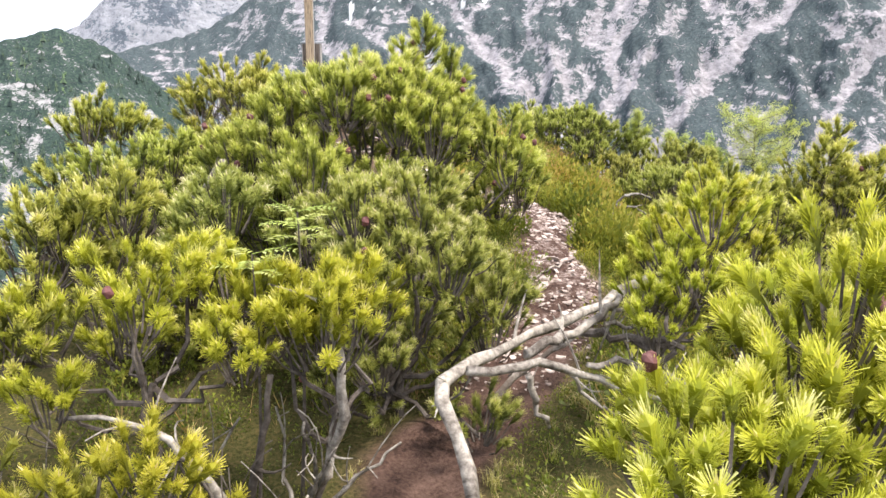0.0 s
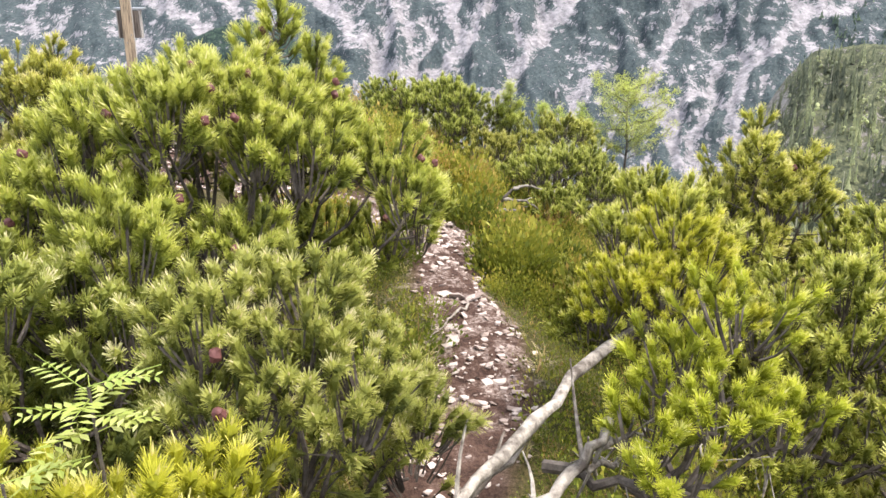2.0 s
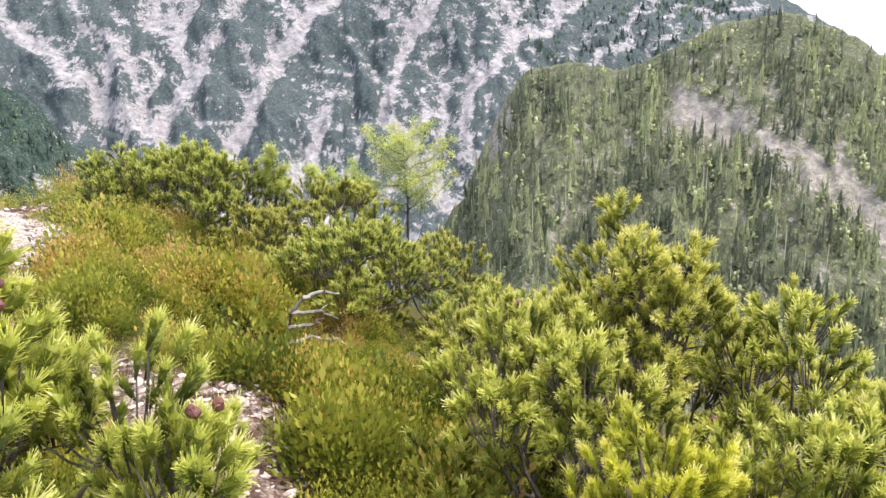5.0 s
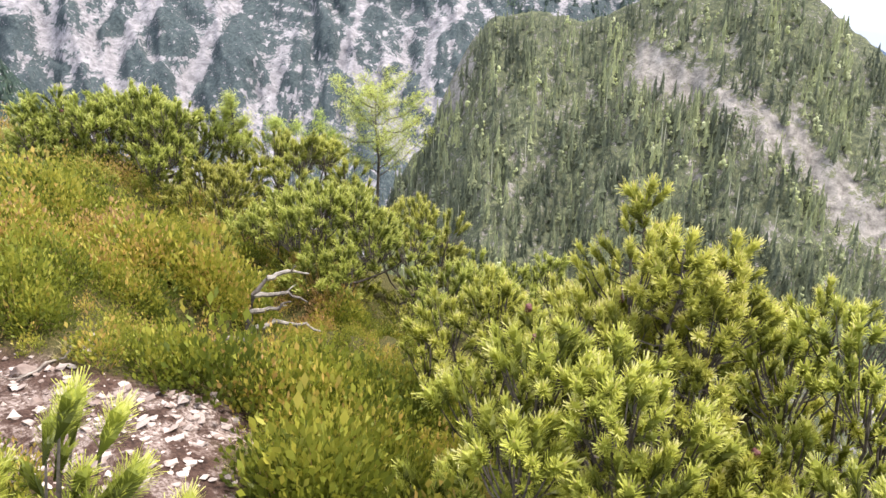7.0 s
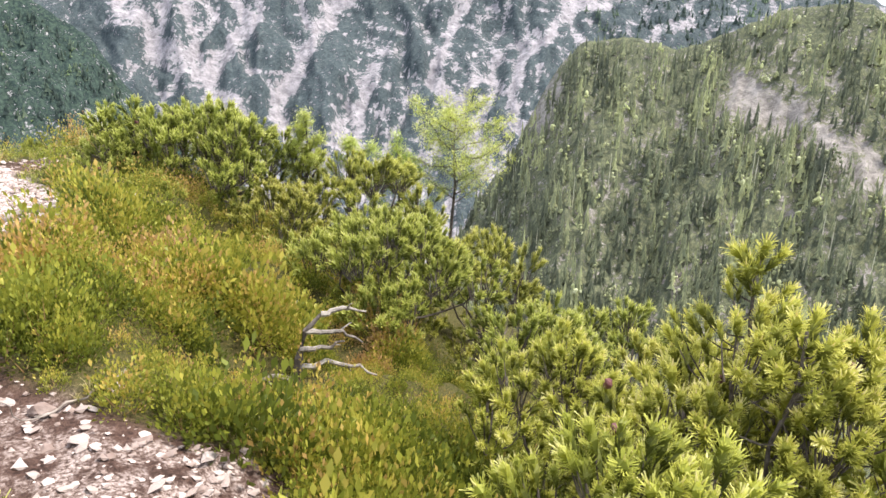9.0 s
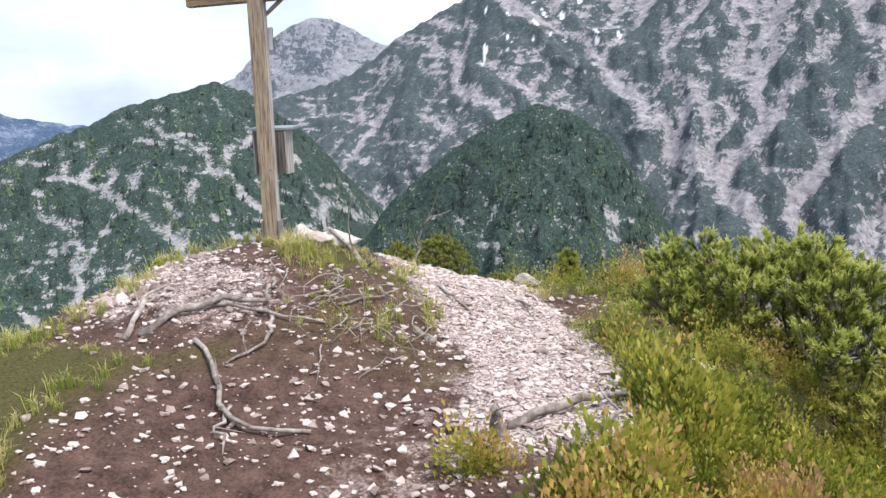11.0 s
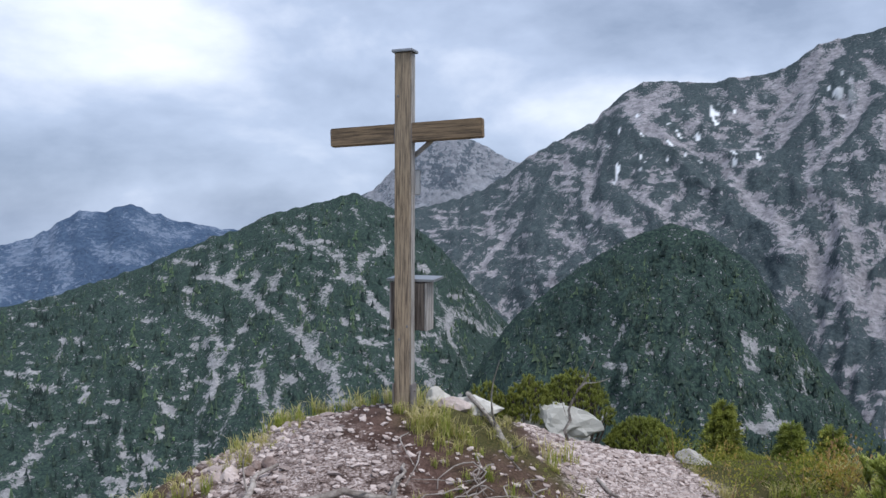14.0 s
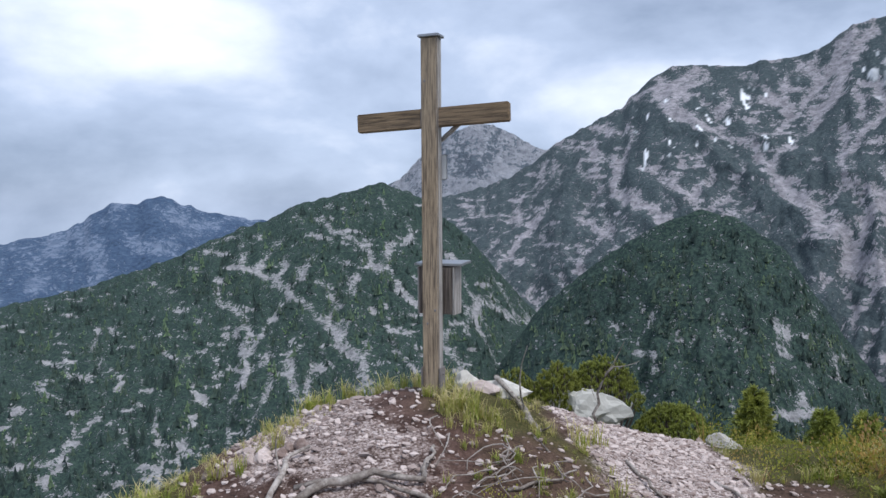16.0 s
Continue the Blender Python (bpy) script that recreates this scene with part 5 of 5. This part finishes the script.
crooked("dead_branch", [(-1.46, 10.22, 1.02), (-1.33, 10.16, 0.93), (-1.12, 9.85, 0.86), (-0.95, 9.55, 0.80), (-0.75, 9.3, 0.68), (-0.45, 8.93, 0.60)], 0.014, 0.026, DEADWOOD,
        "long weathered branch lying down the side of the mound", "branch", 8, 6, 14)
for k in range(34):
    x, y = -1.0 + rng.normal(0, 0.25), 9.1 + rng.normal(0, 0.28)
    crooked("root", [on(x, y, 0.03), on(x + rng.normal(0, 0.08), y - 0.12, 0.05), on(x + rng.normal(0, 0.15), y - 0.28, 0.01)], 0.004, 0.002, ROOT, "thin bare root hanging from the eroded turf", "root", 5, 0, 6)
# bare twig standing beside the pale stones
crooked("dead_branch", [on(-0.92, 10.75, 0.0), (-0.93, 10.76, 0.82), (-0.86, 10.78, 1.0), (-0.80, 10.8, 1.08)], 0.012, 0.005, DEADWOOD, "bare pale twig standing beside the stones", "branch", 6, 3, 8)
# stump and split wood at the ramp
crooked("stump", [on(0.0, 7.95, -0.03), on(0.02, 7.93, 0.06), on(0.0, 7.9, 0.13)], 0.035, 0.022, DEADWOOD, "small splintered grey stump at the foot of the ramp", "stump", 8, 2, 5)


# ---------------------------------------------------------------- small broadleaf and larch
def rowan(x, y, z, leaves, label):
    root = new("rowan_seedling")
    z0 = h1(x, y)
    root.location = (x, y, z0)
    tagged(root, label, "seedling")
    s = Soup()
    s.tube(bend((0, 0, 0), (0.02, 0.02, z - z0), (0.03, 0, 0), 7), np.linspace(0.008, 0.003, 7), 5)
    s.mesh("stem", BARK, root)
    for k in range(leaves):
        th = k * 2.4
        d = np.array([math.cos(th), math.sin(th), 0.25])
        ln = rng.uniform(0.10, 0.16)
        q = Soup()
        base = np.array([0.02, 0.02, z - z0 - 0.012 * k])
        side = np.cross(d, [0, 0, 1])
        for j in range(6):
            c = base + d * ln * (0.25 + 0.13 * j) - [0, 0, 0.02 * (j / 5) ** 2]
            for sgn in (-1, 1):
                w = side * sgn + d * 0.45
                w = w / np.linalg.norm(w)
                lw = 0.042 * (1 - 0.07 * j)
                n = np.cross(w, [0, 0, 1])
                v = np.array([c, c + w * lw * 0.5 + n * lw * 0.17, c + w * lw - [0, 0, 0.004], c + w * lw * 0.5 - n * lw * 0.17])
                q.add(v, np.array([[0, 1, 2, 3]]), rng.uniform(0.3, 1))
        q.tube([base, base + d * ln], [0.0015, 0.001], 3, 0.5)
        q.mesh("leaf", FRESH, root)


rowan(-0.47, 2.28, 1.0, 9, "bright green rowan seedling among the pines")
rowan(-0.60, 2.18, 0.88, 6, "bright green rowan seedling among the pines")


def larch(x, y, top, spread, count, label):
    """A young larch: thin leaning stem and flat sprays of soft tufts."""
    root = new("young_larch")
    z0 = h1(x, y)
    tall = top - z0
    root.location = (x, y, z0)
    tagged(root, label, "larch")
    s = Soup()
    stem = bend((0, 0, 0), (0.08, 0.05, tall), (0.08, 0, 0), 9, 0.01)
    s.tube(stem, np.linspace(0.028, 0.004, 9), 6)
    s.mesh("trunk", BARK, root)
    c, b = Soup(), Soup()
    for k in range(count):
        t = 0.52 + 0.47 * (k + 0.5) / count
        p = np.array([np.interp(t, np.linspace(0, 1, 9), stem[:, i]) for i in range(3)])
        th = k * 2.4
        ln = spread * (1.05 - 0.55 * ((t - 0.52) / 0.48) ** 2) * rng.uniform(0.55, 1.1)
        e = p + np.array([math.cos(th) * ln, math.sin(th) * ln, rng.uniform(0.25, 0.95) * ln])
        line = bend(p, e, (0, 0, -0.16 * ln), 9, 0.012)
        b.tube(line, np.linspace(0.007, 0.002, 9), 4)
        for q in line[2:]:
            for sgn in (-1, 0, 1):
                side = np.array([-math.sin(th), math.cos(th), 0]) * sgn * rng.uniform(0.03, 0.12) * spread
                w = q + side + [0, 0, rng.normal(0, 0.012)]
                if sgn:
                    b.tube([q, w], [0.002, 0.001], 3)
                m = 26
                d = rng.normal(0, 1, (m, 3)) * [1, 1, 0.7] + [0, 0, 0.2]
                d /= np.linalg.norm(d, axis=1)[:, None]
                o = w + rng.normal(0, 0.03, (m, 3))
                sd = np.cross(d, [0.3, 0.2, 0.9]) * 0.006
                c.add(np.stack([o - sd, o + sd, o + d * 0.045], 1).reshape(-1, 3), np.arange(m * 3).reshape(-1, 3), rng.uniform(0.2, 1))
    b.mesh("limb", BARK, root)
    c.mesh("crown", FRESH, root)


larch(4.15, 10.2, 0.82, 0.72, 22, "feathery light green young larch below the ridge")
larch(2.45, 9.85, 0.83, 0.20, 8, "light green larch tip behind the dark pine")
larch(2.95, 10.0, 0.62, 0.22, 8, "light green larch tip behind the dark pine")
larch(3.6, 10.4, 0.35, 0.35, 12, "light green larch low behind the pines")


def small_spruce(x, y, top, label):
    root = new("small_spruce")
    z0 = h1(x, y)
    root.location = (x, y, z0)
    tagged(root, label, "spruce", "spruces beyond the summit")
    tall = top - z0
    s, t = Soup(), Soup()
    t.tube([(0, 0, 0), (0, 0, tall)], [0.05, 0.006], 6)
    for k in range(70):
        f = (k + 0.5) / 70
        ln = 0.26 * tall * (1 - f) ** 0.8 + 0.05
        th = k * 2.4
        p = np.array([0, 0, tall * (0.12 + 0.88 * f)])
        e = p + np.array([math.cos(th) * ln, math.sin(th) * ln, 0.02 - 0.12 * ln])
        for q in np.linspace(0.25, 1, 6):
            w = p + (e - p) * q
            v, fc, a = SHOOTS["far"][rng.integers(5)]
            d = (e - p) / np.linalg.norm(e - p) + rng.normal(0, 0.5, 3)
            s.add((v * 1.6) @ frame_to(d).T + w, fc, np.clip(a * 0.6, 0, 1))
    t.mesh("trunk", BARK, root)
    s.mesh("crown", NEEDLE_MID, root)


small_spruce(0.1, 17.6, -0.65, "small brownish green spruce beyond the summit")
small_spruce(1.15, 19.0, -1.2, "small dark spruce beyond the summit")
small_spruce(1.75, 19.0, -1.2, "small dark spruce beyond the summit")

# ---------------------------------------------------------------- summit cross and register box
CX, CY, CZ = -1.75, 9.9, 0.97


def box(bm, x0, x1, y0, y1, z0, z1, bevel=0.004):
    r = bmesh.ops.create_cube(bm, size=1)
    for v in r["verts"]:
        v.co = Vector(((x0 + x1) / 2 + v.co.x * (x1 - x0), (y0 + y1) / 2 + v.co.y * (y1 - y0), (z0 + z1) / 2 + v.co.z * (z1 - z0)))
    if bevel:
        bmesh.ops.bevel(bm, geom=list({e for v in r["verts"] for e in v.link_edges}), offset=bevel, segments=2, affect="EDGES")
    return bm


def summit_cross():
    root = new("summit_cross")
    root.location = (CX, CY, CZ)
    tagged(root, "weathered brown wooden summit cross on a grassy mound", "cross")
    part("post", box(bmesh.new(), -0.053, 0.053, -0.035, 0.035, -0.10, 2.115, 0.006), POST_WOOD, root)
    post = root.children[0]
    # The +x face takes the silvered wood, which paints in the post's lit side.
    post.data.materials.append(GREY_WOOD)
    for f in post.data.polygons:
        f.material_index = 1 if f.normal.x > 0.5 else 0
    beam = part("crossbeam", box(bmesh.new(), -0.485, 0.485, -0.027, 0.030, -0.056, 0.056, 0.006), BEAM_WOOD, root)
    beam.location, beam.rotation_euler = (0, 0.0, 1.645), (0, radians(-1.6), 0)
    for sgn in (-1, 1):
        part("joint_edge", box(bmesh.new(), sgn * 0.055 - 0.002, sgn * 0.055 + 0.002, -0.029, 0.029, 1.59, 1.70, 0), SHOE_STEEL, root)
    part("cap", box(bmesh.new(), -0.066, 0.066, -0.05, 0.05, 2.116, 2.132, 0.003), SHEET_METAL, root, "grey metal cap")
    for sgn in (-1, 1):
        sh = part("ground_bracket", box(bmesh.new(), sgn * 0.058 - 0.005, sgn * 0.058 + 0.005, -0.04, 0.04, -0.12, 0.155, 0.002), SHOE_STEEL, root, "rusted flat steel bracket")
        for z in (0.06, 0.115):
            bm = bmesh.new()
            bmesh.ops.create_cone(bm, cap_ends=True, segments=8, radius1=0.008, radius2=0.006, depth=0.008)
            b = part("bolt", bm, SHOE_STEEL, sh)
            b.location, b.rotation_euler = (sgn * 0.066, 0.0, z), (0, radians(90), 0)
    bm = box(bmesh.new(), -0.011, 0.011, -0.012, 0.012, -0.075, 0.075, 0.002)
    br = part("brace", bm, GREY_WOOD, root, "short grey brace under the beam")
    br.location, br.rotation_euler = (0.10, 0.045, 1.560), (0, radians(52), 0)
    part("plaque", box(bmesh.new(), 0.045, 0.082, 0.040, 0.048, 1.28, 1.43, 0.004), WHITE_PLATE, root, "white plate fixed behind the post")
    for x, z in ((-0.028, 1.86), (0.03, 0.50), (-0.02, 0.42)):
        bm = bmesh.new()
        bmesh.ops.create_uvsphere(bm, u_segments=10, v_segments=6, radius=0.008)
        k = part("knot", bm, SHOE_STEEL, root)
        k.location, k.scale = (x, -0.0345, z), (1, 0.35, 1.2)


summit_cross()


def register_box():
    root = new("register_box")
    root.location = (CX + 0.005, CY + 0.037, CZ + 0.47)
    tagged(root, "weathered grey wooden summit book box fixed to the cross", "box")
    part("body", box(bmesh.new(), -0.108, 0.108, 0.0, 0.12, 0.0, 0.285, 0.004), BOX_WOOD, root)
    for k in range(4):
        part("board", box(bmesh.new(), -0.107 + 0.0535 * k, -0.0565 + 0.0535 * k, -0.003, 0.0, 0.004, 0.28, 0), BOX_WOOD, root)
    # Side boards stay pale grey, so the box's lit side is painted in.
    part("side_board", box(bmesh.new(), 0.108, 0.120, -0.002, 0.122, -0.004, 0.287, 0.003), GREY_WOOD, root)
    part("side_board", box(bmesh.new(), -0.120, -0.108, -0.002, 0.122, -0.004, 0.287, 0.003), GREY_WOOD, root)
    rf = part("roof", box(bmesh.new(), -0.14, 0.168, -0.002, 0.17, 0, 0.016, 0.003), SHEET_METAL, root, "grey metal-covered roof")
    rf.location, rf.rotation_euler = (0, 0, 0.292), (radians(4), 0, 0)
    part("hasp", box(bmesh.new(), -0.012, 0.012, 0.121, 0.127, 0.20, 0.25, 0.001), SHOE_STEEL, root)


register_box()
